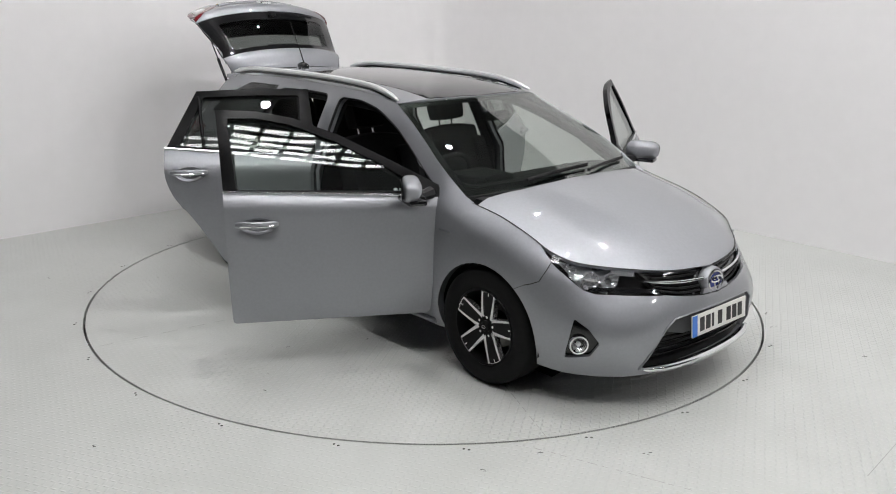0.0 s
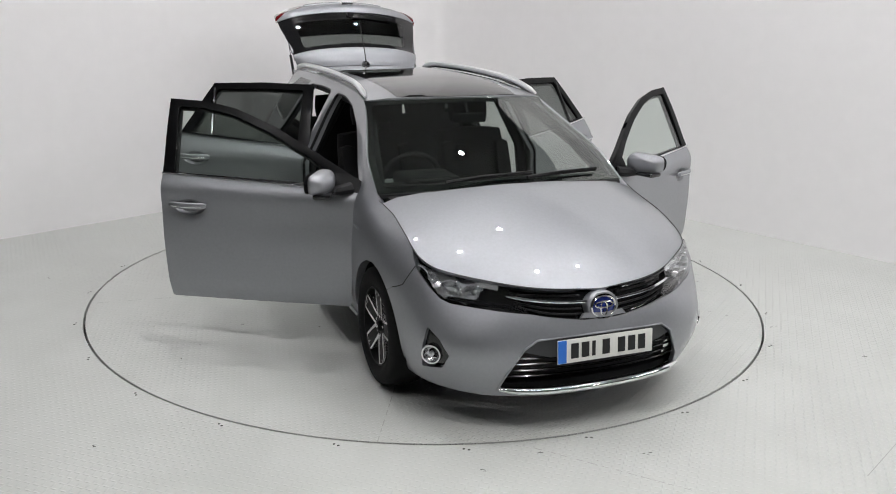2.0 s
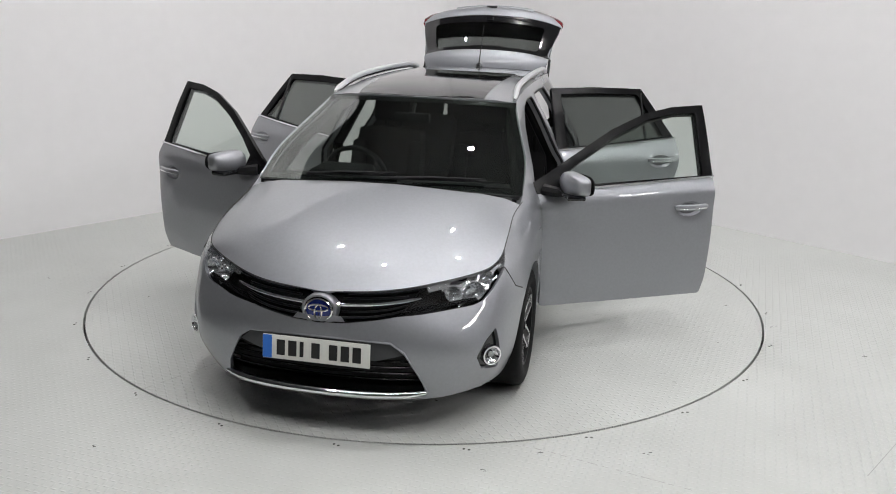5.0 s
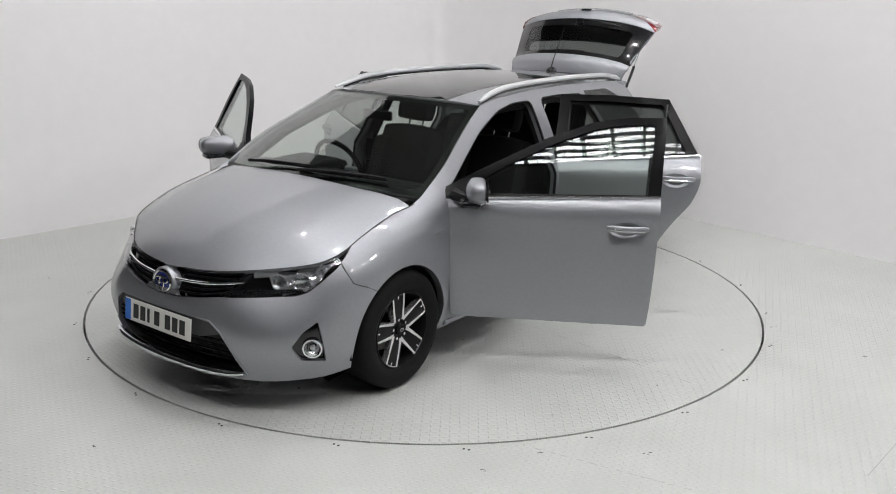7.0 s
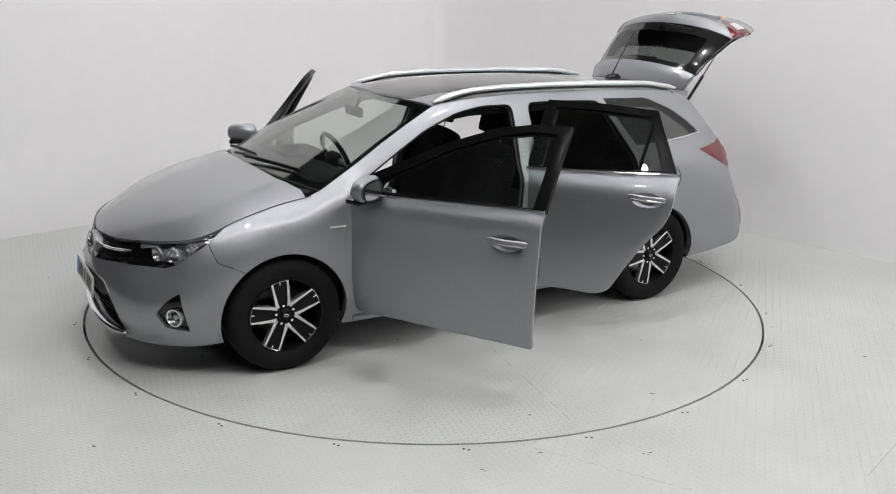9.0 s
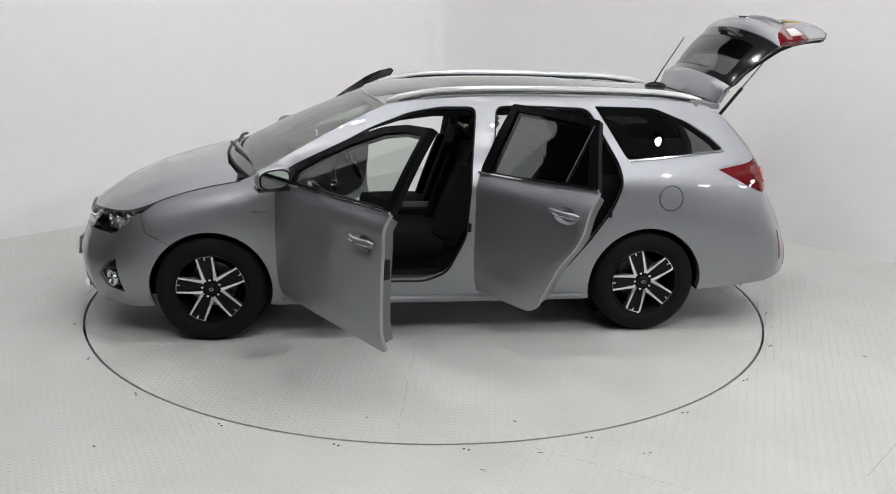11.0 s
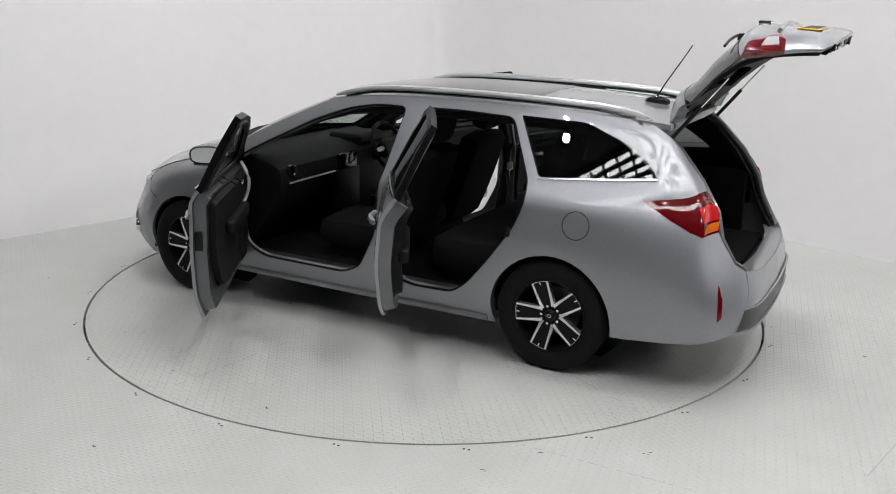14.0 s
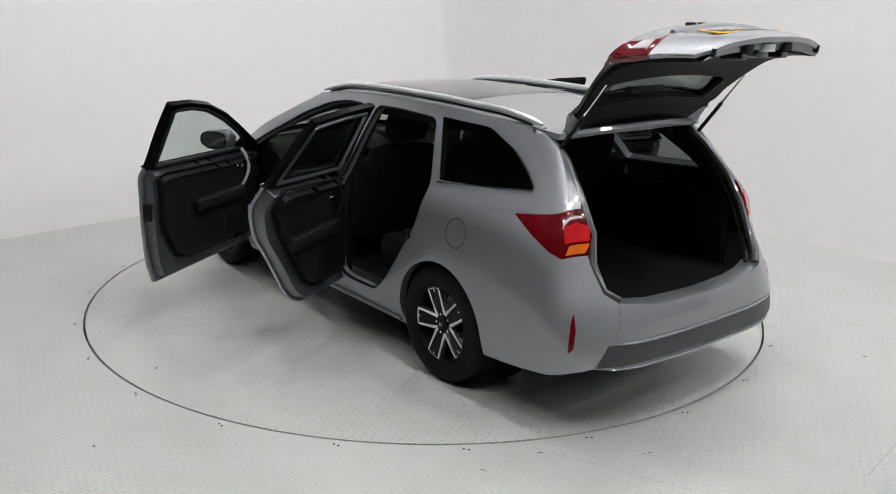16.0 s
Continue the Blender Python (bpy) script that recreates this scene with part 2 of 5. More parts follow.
def sheet(outline, holes, surf, step=0.04, thick=0.02, out=(0, 1, 0), lift=0.0, rim=0.0, creases=()):
    """Vertices and faces of a panel cut from a curved surface: surf maps two columns to three. lift: how far it stands proud;
    rim: how far its edges are rolled in."""
    v, f = flat_mesh(outline, holes, step, creases)
    e = 1e-4
    P = surf(v[:, 0], v[:, 1])
    n = np.cross(surf(v[:, 0] + e, v[:, 1]) - P, surf(v[:, 0], v[:, 1] + e) - P)
    n /= np.linalg.norm(n, axis=1)[:, None] + 1e-12
    if (n @ np.array(out)).sum() < 0:
        n = -n
    P = P + n * lift
    tri = P[np.array(f)]
    fn = np.cross(tri[:, 1] - tri[:, 0], tri[:, 2] - tri[:, 0])
    f = [t if d @ n[t[0]] > 0 else tuple(reversed(t)) for t, d in zip(f, fn)]
    count = {}
    for t in f:
        for k in range(3):
            a, b = t[k], t[(k + 1) % 3]
            count[(a, b)] = 1
    border = [ab for ab in count if (ab[1], ab[0]) not in count]
    if rim:
        ids = {a for ab in border for a in ab}
        for i in ids:
            P[i] -= n[i] * rim
    N = len(P)
    if not thick:
        return P, f
    Q = P - n * thick
    faces = list(f) + [tuple(N + k for k in reversed(t)) for t in f] + [(b, a, N + a, N + b) for a, b in border]
    return np.concatenate([P, Q]), faces


def sided(verts, sgn):
    v = np.array(verts, float)
    v[:, 1] *= sgn
    return v


# ---- the room ----
def floor_mat(name, turn):
    """Pale grey painted tread plate: small raised lozenges at right angles, scuffs and dust."""
    m, nt, b = nodes_of(name)
    co = nt.nodes.new("ShaderNodeTexCoord")
    mp = nt.nodes.new("ShaderNodeMapping")
    mp.inputs["Rotation"].default_value = (0, 0, radians(turn))
    nt.links.new(co.outputs["Object"], mp.inputs["Vector"])

    def math_node(op, a, bb=None):
        n = nt.nodes.new("ShaderNodeMath")
        n.operation = op
        for i, v in enumerate((a, bb)):
            if v is None:
                continue
            if isinstance(v, (int, float)):
                n.inputs[i].default_value = v
            else:
                nt.links.new(v, n.inputs[i])
        return n.outputs[0]
    sep = nt.nodes.new("ShaderNodeSeparateXYZ")
    nt.links.new(mp.outputs[0], sep.inputs[0])
    x, y = sep.outputs[0], sep.outputs[1]
    p = 0.046

    def lozenge(u, v, du, dv):
        fu = math_node("SUBTRACT", math_node("FRACT", math_node("ADD", math_node("DIVIDE", u, p), du)), 0.5)
        fv = math_node("SUBTRACT", math_node("FRACT", math_node("ADD", math_node("DIVIDE", v, p), dv)), 0.5)
        d = math_node("ADD", math_node("POWER", math_node("MULTIPLY", fu, 2.6), 2.0), math_node("POWER", math_node("MULTIPLY", fv, 9.0), 2.0))
        return math_node("MAXIMUM", math_node("SUBTRACT", 1.0, d), 0.0)
    h = math_node("ADD", lozenge(x, y, 0.0, 0.0), lozenge(y, x, 0.5, 0.5))
    worn = nt.nodes.new("ShaderNodeTexNoise")
    worn.inputs["Scale"].default_value = 0.55
    worn.inputs["Detail"].default_value = 3
    nt.links.new(co.outputs["Object"], worn.inputs["Vector"])
    keep = nt.nodes.new("ShaderNodeMapRange")
    keep.inputs["From Min"].default_value, keep.inputs["From Max"].default_value = 0.40, 0.60
    keep.inputs["To Min"].default_value, keep.inputs["To Max"].default_value = 0.25, 1.0
    nt.links.new(worn.outputs["Fac"], keep.inputs["Value"])
    h = math_node("MULTIPLY", h, keep.outputs[0])
    bp = nt.nodes.new("ShaderNodeBump")
    bp.inputs["Strength"].default_value = 1.0
    bp.inputs["Distance"].default_value = 0.0032
    nt.links.new(h, bp.inputs["Height"])
    nt.links.new(bp.outputs[0], b.inputs["Normal"])
    dust = nt.nodes.new("ShaderNodeTexNoise")
    dust.inputs["Scale"].default_value = 2.2
    dust.inputs["Detail"].default_value = 8
    nt.links.new(co.outputs["Object"], dust.inputs["Vector"])
    cr = nt.nodes.new("ShaderNodeValToRGB")
    cr.color_ramp.elements[0].position, cr.color_ramp.elements[0].color = 0.3, (0.448, 0.460, 0.442, 1)
    cr.color_ramp.elements[1].position, cr.color_ramp.elements[1].color = 0.7, (0.502, 0.514, 0.497, 1)
    nt.links.new(dust.outputs["Fac"], cr.inputs[0])
    nt.links.new(cr.outputs[0], b.inputs["Base Color"])
    rr = nt.nodes.new("ShaderNodeMapRange")
    rr.inputs["To Min"].default_value, rr.inputs["To Max"].default_value = 0.22, 0.42
    nt.links.new(dust.outputs["Fac"], rr.inputs["Value"])
    nt.links.new(rr.outputs[0], b.inputs["Roughness"])
    b.inputs["Specular IOR Level"].default_value = 0.4
    return m


WALL = mat("white_wall_paint", (0.86, 0.850, 0.856), rough=0.6, spec=0.3, grain=0.02, grain_scale=9, bump=0.12, bump_scale=60)
CEIL = mat("lamp_housing_grey", (0.08, 0.08, 0.082), rough=0.8, grain=0.1, grain_scale=6)
ROOFPAINT = mat("ceiling_grey_paint", (0.30, 0.30, 0.302), rough=0.8, grain=0.1, grain_scale=6)
BACKWALL = mat("far_wall_grey", (0.07, 0.068, 0.068), rough=0.8, grain=0.15, grain_scale=2)
TUBE_GLOW = mat("lamp_tube_glow", (1, 1, 1), emit=(1.0, 0.985, 0.985), power=LAMP)
SPOT_GLOW = mat("spot_lamp_glow", (1, 1, 1), emit=(1.0, 0.985, 0.985), power=SPOT)
FLOOD_GLOW = mat("flood_lamp_glow", (1, 1, 1), emit=(1.0, 0.985, 0.985), power=FLOOD)
FLOOR = floor_mat("tread_plate", 20)
DISC = floor_mat("tread_plate_disc", -35)
HALLFLOOR = mat("dark_concrete", (0.075, 0.075, 0.073), rough=0.6, grain=0.25, grain_scale=8, bump=0.2, bump_scale=40)
GAPMAT = mat("gap_dark", (0.05, 0.05, 0.048), rough=0.9, grain=0.2)
SCUFF = mat("black_scuff", (0.06, 0.06, 0.055), rough=0.8, grain=0.3)

CORNER = Vector((0.09, 4.62))
DL = Vector((-0.7071, -0.7071))      # along the wall on one side of the corner
DR = Vector((0.688, -0.7257))
HIGH = 6.4


def slab(name, a, b, z0, z1, thick, outward, material):
    a, b, o = Vector(a), Vector(b), Vector(outward) * thick
    c = [(a.x, a.y), (b.x, b.y), (b.x + o.x, b.y + o.y), (a.x + o.x, a.y + o.y)]
    v = [(x, y, z0) for x, y in c] + [(x, y, z1) for x, y in c]
    f = [(0, 1, 2, 3), (4, 7, 6, 5), (0, 4, 5, 1), (1, 5, 6, 2), (2, 6, 7, 3), (3, 7, 4, 0)]
    bm = bmesh.new()
    vs = [bm.verts.new(p) for p in v]
    for q in f:
        bm.faces.new([vs[i] for i in q])
    return tagged(part(name, bm, material, None, smooth=0), kind="structure")


RC = 0.35                                 # the corner is coved
TALL = 4.3                               # the white studio walls; the dark hall goes on above and behind them
PL, PR = CORNER + DL * RC, CORNER + DR * RC
EL, ER = CORNER + DL * 5.8, CORNER + DR * 8.6
NL, NR = Vector((-0.7071, 0.7071)), Vector((0.7257, 0.688))
slab("wall_west", EL, PL, 0, TALL, 0.2, NL, WALL)
slab("wall_east", PR, ER, 0, TALL, 0.2, NR, WALL)
for name, a, b, o in (("wall_hall_north", (-15, 9), (15, 9), (0, 1)), ("wall_hall_south", (-15, -17), (15, -17), (0, -1)),
                      ("wall_hall_west", (-15, -17), (-15, 9), (-1, 0)), ("wall_hall_east", (15, -17), (15, 9), (1, 0))):
    slab(name, a, b, 0, HIGH, 0.2, o, BACKWALL)
cv, cf = [], []
for k in range(17):
    u = k / 16
    p = (1 - u) ** 2 * PL + 2 * u * (1 - u) * CORNER + u * u * PR
    o = (NL * (1 - u) + NR * u).normalized() * 0.2
    cv += [(p.x, p.y, 0), (p.x, p.y, TALL), (p.x + o.x, p.y + o.y, 0), (p.x + o.x, p.y + o.y, TALL)]
for k in range(16):
    a, b = 4 * k, 4 * k + 4
    cf += [(a, b, b + 1, a + 1), (a + 2, a + 3, b + 3, b + 2), (a + 1, b + 1, b + 3, a + 3)]
tagged(link("wall_corner", cv, cf, WALL, smooth=60, flip=True), kind="structure")

# floor round the turntable
ring = [(R_TABLE + 0.007) * Vector((math.cos(2 * math.pi * k / 180), math.sin(2 * math.pi * k / 180))) for k in range(180)]
fv = [(p.x, p.y, 0.0) for p in ring] + [(p.x, p.y, -0.05) for p in ring]
far = []
WEST, EAST, SOUTH, NORTH = -4.4, 8.0, -7.2, 6.0       # the pale studio floor; the hall's dark floor lies round it
for p in ring:
    d = p.normalized()
    reach = min((EAST if d.x > 0 else WEST) / d.x if abs(d.x) > 1e-6 else 99, (NORTH if d.y > 0 else SOUTH) / d.y if abs(d.y) > 1e-6 else 99)
    far.append((d * reach).to_tuple())
fv += [(x, y, 0.0) for x, y in far]
ff = []
for k in range(180):
    n = (k + 1) % 180
    ff += [(k, 360 + k, 360 + n, n), (k, n, 180 + n, 180 + k)]
tagged(link("floor", fv, ff, FLOOR, smooth=0), kind="structure")
hv = [(-15, -17), (15, -17), (15, 9), (-15, 9), (WEST, SOUTH), (EAST, SOUTH), (EAST, NORTH), (WEST, NORTH)]
tagged(link("floor_hall", [(x, y, -0.004) for x, y in hv], [(k, (k + 1) % 4, 4 + (k + 1) % 4, 4 + k) for k in range(4)], HALLFLOOR, smooth=0), kind="structure")
tagged(part("floor_pit", boxed(-2.6, 2.6, -2.6, 2.6, -0.11, -0.05, 0), GAPMAT, None, smooth=0), kind="structure")
tagged(part("ceiling", boxed(-15.3, 15.3, -17.3, 9.3, HIGH, HIGH + 0.2, 0), ROOFPAINT, None, smooth=0), kind="structure")

# the turntable: a round plate in two halves, with seams
turntable = new("turntable")
tagged(turntable, "round pale grey tread-plate turntable set flush in the floor", "turntable")
bm = lathe([(0.0005, -0.04), (R_TABLE - 0.007, -0.04), (R_TABLE - 0.007, 0.0), (0.0005, 0.0)], 180, "z")
part("plate", bm, DISC, turntable, smooth=20)


def seam(a, b, w=0.006):
    a, b = Vector(a), Vector(b)
    n = Vector((-(b - a).y, (b - a).x)).normalized() * w / 2
    return [(*(a + n), 0.0012), (*(a - n), 0.0012), (*(b - n), 0.0012), (*(b + n), 0.0012)], [(0, 1, 2, 3)]


SEAMMAT = mat("seam_grey", (0.36, 0.37, 0.35), rough=0.7, grain=0.2, grain_scale=20)


def seam_part(name, pts, w, material, parent, z=0.0015):
    vs, fs = [], []
    for a, b in zip(pts, pts[1:]):
        v, _ = seam(a, b, w)
        n = len(vs)
        vs += [(x, y, z) for x, y, _ in v]
        fs.append((n, n + 1, n + 2, n + 3))
    return link(name, vs, fs, material, parent, smooth=0)


def dashes(a, b, n, rnd):
    """Broken pieces of a seam from a to b."""
    a, b = Vector(a), Vector(b)
    res = []
    for k in range(n):
        u0 = (k + rnd.random() * 0.4) / n
        res.append((a.lerp(b, u0), a.lerp(b, min(1, u0 + (0.35 + 0.5 * rnd.random()) / n))))
    return res


rnd = random.Random(4)
for a, b in (((0.16, 0.95), (0.36, 2.16)), ((1.45, -0.74), (2.0, -1.02)), ((-1.9, 1.15), (-0.95, 0.62)), ((-0.3, -1.0), (-0.42, -2.18))):
    for p, q in dashes(a, b, 7, rnd):
        seam_part("plate_seam", [p, q], 0.005, SEAMMAT, turntable)
for k in range(26):
    an, r = rnd.random() * 2 * math.pi, 0.9 + 1.25 * rnd.random()
    c = Vector((r * math.cos(an), r * math.sin(an)))
    d = Vector((rnd.uniform(-1, 1), rnd.uniform(-1, 1))).normalized() * rnd.uniform(0.008, 0.022)
    seam_part("scuff_mark", [c, c + d], rnd.uniform(0.004, 0.009), SCUFF if k % 2 else SEAMMAT, turntable)
floor_ob = bpy.data.objects["floor"]
for a, b, n in (((0.50, -2.26), (1.15, -2.62), 12), ((1.95, -2.48), (2.35, -2.05), 1)):
    for p, q in dashes(a, b, n, rnd) if n > 1 else [(Vector(a), Vector(b))]:
        seam_part("floor_seam", [p, q], 0.004, SEAMMAT, floor_ob)
# fixings round the turntable, and a few scuffs
for k in range(24):
    an = 2 * math.pi * (k + 0.3) / 24
    for d in (0.0, 0.010):
        c = Vector((math.cos(an + d), math.sin(an + d))) * (R_TABLE + 0.045 + (0.01 if d else 0))
        bm = lathe([(0.0005, 0.0022), (0.005, 0.002), (0.007, 0.0005)], 8, "z")
        part("floor_screw", bm, SCUFF, floor_ob, m=pose(c.x, c.y, 0))
for x, y in ((0.256, -2.473), (-1.501, -2.3), (-2.675, 0.103), (1.009, -2.305), (2.563, -1.127), (0.53, -2.30), (2.2, -0.66)):
    for j in range(3):
        c = Vector((x + rnd.uniform(-0.02, 0.02), y + rnd.uniform(-0.015, 0.015)))
        seam_part("scuff_mark", [c, c + Vector((rnd.uniform(0.006, 0.016), rnd.uniform(-0.006, 0.006)))], rnd.uniform(0.003, 0.007), SCUFF, floor_ob)


# ---- the car's skin: heights by stations round the waist ----
ZL = [0.18, 0.30, 0.45, 0.60, 0.75, 0.85, 0.93, 1.00, 1.10, 1.25, 1.40]
STATIONS = {}


def station(s, ys, xs=None):
    STATIONS[s] = (xs if xs else [s] * len(ZL), ys)


station(2.72, [0.0] * 11, [2.10, 2.15, 2.165, 2.135, 2.06, 1.98, 1.90, 1.8, 1.7, 1.6, 1.5])
station(2.45, [0.27] * 11, [2.085, 2.13, 2.145, 2.105, 2.02, 1.94, 1.86, 1.78, 1.7, 1.6, 1.5])
station(2.20, [0.49, 0.52, 0.53, 0.49, 0.47, 0.45, 0.43, 0.4, 0.38, 0.36, 0.34], [2.02, 2.06, 2.07, 2.02, 1.93, 1.86, 1.8, 1.74, 1.68, 1.58, 1.48])
station(2.00, [0.63, 0.68, 0.69, 0.645, 0.615, 0.585, 0.55, 0.5, 0.47, 0.45, 0.42], [1.91, 1.945, 1.955, 1.905, 1.83, 1.78, 1.74, 1.7, 1.65, 1.55, 1.45])
station(1.80, [0.73, 0.785, 0.80, 0.775, 0.73, 0.66, 0.60, 0.55, 0.5, 0.46, 0.42], [1.76, 1.79, 1.80, 1.785, 1.74, 1.70, 1.67, 1.65, 1.6, 1.5, 1.4])
station(1.60, [0.78, 0.83, 0.853, 0.848, 0.805, 0.72, 0.64, 0.58, 0.52, 0.46, 0.42])
station(1.30, [0.78, 0.84, 0.868, 0.872, 0.855, 0.81, 0.715, 0.64, 0.57, 0.5, 0.45])
station(0.95, [0.79, 0.838, 0.86, 0.866, 0.858, 0.845, 0.822, 0.775, 0.72, 0.64, 0.555])
station(0.60, [0.79, 0.84, 0.862, 0.868, 0.862, 0.856, 0.842, 0.803, 0.745, 0.66, 0.565])
station(0.00, [0.79, 0.84, 0.865, 0.872, 0.868, 0.862, 0.85, 0.812, 0.757, 0.675, 0.58])
station(-0.60, [0.79, 0.84, 0.865, 0.872, 0.868, 0.862, 0.85, 0.812, 0.757, 0.677, 0.585])
station(-1.00, [0.79, 0.845, 0.868, 0.876, 0.870, 0.862, 0.848, 0.808, 0.75, 0.668, 0.578])
station(-1.40, [0.79, 0.85, 0.875, 0.878, 0.868, 0.855, 0.835, 0.79, 0.73, 0.645, 0.56])
station(-1.75, [0.79, 0.85, 0.868, 0.868, 0.852, 0.83, 0.80, 0.755, 0.695, 0.61, 0.535], [-1.75] * 8 + [-1.745, -1.71, -1.66])
station(-2.00, [0.77, 0.83, 0.850, 0.845, 0.815, 0.785, 0.75, 0.71, 0.655, 0.585, 0.515], [-2.0, -2.0, -2.0, -2.0, -2.0, -2.0, -2.0, -1.985, -1.94, -1.85, -1.74])
station(-2.30, [0.72, 0.775, 0.79, 0.765, 0.72, 0.69, 0.665, 0.64, 0.60, 0.53, 0.46], [-2.17, -2.195, -2.195, -2.17, -2.12, -2.085, -2.07, -2.055, -2.0, -1.89, -1.77])
station(-2.50, [0.57, 0.62, 0.63, 0.60, 0.57, 0.55, 0.54, 0.53, 0.51, 0.48, 0.42], [-2.245, -2.285, -2.295, -2.265, -2.215, -2.18, -2.15, -2.12, -2.07, -1.98, -1.82])
station(-2.80, [0.32] * 11, [-2.28, -2.325, -2.335, -2.31, -2.25, -2.23, -2.19, -2.15, -2.1, -2.0, -1.85])
station(-3.10, [0.0] * 11, [-2.29, -2.335, -2.345, -2.32, -2.26, -2.24, -2.2, -2.16, -2.11, -2.0, -1.86])
SK = sorted(STATIONS)
NETX = np.array([STATIONS[s][0] for s in SK])
NETY = np.array([STATIONS[s][1] for s in SK])


def bare_skin(s, z):
    """The left flank and its wrap round nose and tail: distance s along the waist, height z."""
    s, z = np.asarray(s, float), np.asarray(z, float)
    gx = np.array([spline(ZL, row, z) for row in NETX])
    gy = np.array([spline(ZL, row, z) for row in NETY])
    z2 = z + 0 * s
    return np.stack([spline(SK, gx, s), np.maximum(spline(SK, gy, s), 0.0), z2], 1)


SHOULDER = [(-1.95, 1.035), (-1.80, 1.028), (-1.165, 0.982), (-0.23, 0.928), (0.97, 0.885), (1.25, 0.868)]
SILL_LINE = [(-0.86, 0.415), (-0.2, 0.385), (0.86, 0.36)]


def skin(s, z):
    """The flank with its pressed shoulder crease, and a shallow hollow above the sill."""
    p = bare_skin(s, z)
    s, z = np.asarray(s, float), np.asarray(z, float)
    d = z - np.interp(s, [a for a, _ in SHOULDER], [b for _, b in SHOULDER])
    fade = np.clip((1.28 - s) / 0.3, 0, 1) * np.clip((s + 1.98) / 0.3, 0, 1)
    p[:, 1] += 0.0075 * np.clip(1 - np.where(d > 0, d / 0.07, -d / 0.13), 0, 1) * fade
    e = z - np.interp(s, [a for a, _ in SILL_LINE], [b for _, b in SILL_LINE])
    p[:, 1] += 0.006 * np.clip(1 - np.where(e > 0, e / 0.16, -e / 0.07), 0, 1) * np.clip((1.0 - s) / 0.12, 0, 1) * np.clip((s + 0.95) / 0.12, 0, 1)
    return p


def even_skin(s0, s1, z0, z1):
    """A stretch of the flank as one even sheet of glass."""
    a, b = np.meshgrid(np.linspace(s0, s1, 14), np.linspace(z0, z1, 8))
    a, b = a.ravel(), b.ravel()
    y = bare_skin(a, b)[:, 1]

    def terms(s, z):
        u, w = (s - s0) / (s1 - s0), (z - z0) / (z1 - z0)
        return np.stack([u * 0 + 1, u, w, u * u, u * w, w * w], 1)
    k = np.linalg.lstsq(terms(a, b), y, rcond=None)[0]

    def surf(s, z):
        s, z = np.asarray(s, float), np.asarray(z, float)
        return np.stack([s, terms(s, z) @ k, z], 1)
    return surf


def at_skin(s, z, out=0.0):
    """A point on the left flank, moved out along its normal, and that normal."""
    a = np.array([s]), np.array([z])
    p = skin(*a)[0]
    n = np.cross(skin(a[0], a[1] + 1e-4)[0] - p, skin(a[0] + 1e-4, a[1])[0] - p)
    n = n / np.linalg.norm(n)
    if n[1] < 0:
        n = -n
    return Vector(p + n * out), Vector(n)


# the bonnet, between the tops of the wings
def wing_top(s):
    return hermite([0.95, 1.15, 1.30, 1.50, 1.62, 1.80, 2.0, 2.2, 2.45, 2.72], [0.975, 0.935, 0.905, 0.848, 0.808, 0.766, 0.739, 0.721, 0.702, 0.690], s)


def bonnet(x, y):
    x, y = np.asarray(x, float), np.asarray(y, float)
    ss = np.linspace(0.9, 2.72, 120)
    e = skin(ss, wing_top(ss))
    ex, ey, ez = e[::-1, 0], e[::-1, 1], e[::-1, 2]
    o = np.argsort(ex)
    ye, ze = np.interp(x, ex[o], ey[o]), np.interp(x, ex[o], ez[o])
    zc = hermite([0.9, 1.2, 1.5, 1.75, 1.9, 2.0, 2.06, 2.10], [1.10, 1.035, 0.965, 0.885, 0.818, 0.758, 0.715, 0.690], x)
    u = np.clip(np.abs(y) / np.maximum(ye, 0.05), 0, 1.2)
    ridge = 0.012 * np.exp(-((np.abs(y) / np.maximum(ye, 0.05) - 0.72) / 0.12) ** 2) * np.clip((2.0 - x) / 0.3, 0, 1)
    return np.stack([x, y, zc - (zc - ze) * u**2.3 + ridge * 0.6], 1)


# the edge of roof and windscreen on the flank
def roof_z(x):
    return hermite([-1.80, -1.60, -1.2, -0.6, -0.1, 0.15, 0.30], [1.372, 1.388, 1.405, 1.415, 1.405, 1.385, 1.362], x)


def roof(x, y):
    x, y = np.asarray(x, float), np.asarray(y, float)
    e = skin(x, roof_z(x))
    zc = hermite([-1.85, -1.6, -1.2, -0.6, -0.1, 0.2, 0.42], [1.385, 1.412, 1.440, 1.458, 1.448, 1.422, 1.385], x)
    u = np.abs(y) / e[:, 1]
    return np.stack([x, y, zc - (zc - e[:, 2]) * u**2.6], 1)


def pillar(b):
    """Windscreen's side edge from its foot (0) to its top (1)."""
    x = hermite([0, 0.5, 1], [1.06, 0.665, 0.285], b)
    z = hermite([0, 0.5, 1], [0.968, 1.185, 1.365], b)
    return skin(x, z)


def windscreen(a, b):
    a, b = np.asarray(a, float), np.asarray(b, float)
    e = pillar(b)
    lead = 0.19 * (1 - b) + 0.115 * b
    rise = 0.045 * (1 - b) + 0.022 * b
    return np.stack([e[:, 0] + lead * (1 - a * a), e[:, 1] * a, e[:, 2] + rise * (1 - a * a)], 1)


def arc(cx, cz, r, a0, a1, n=14):
    return [(cx + r * math.cos(radians(a0 + (a1 - a0) * k / n)), cz + r * math.sin(radians(a0 + (a1 - a0) * k / n))) for k in range(n + 1)]


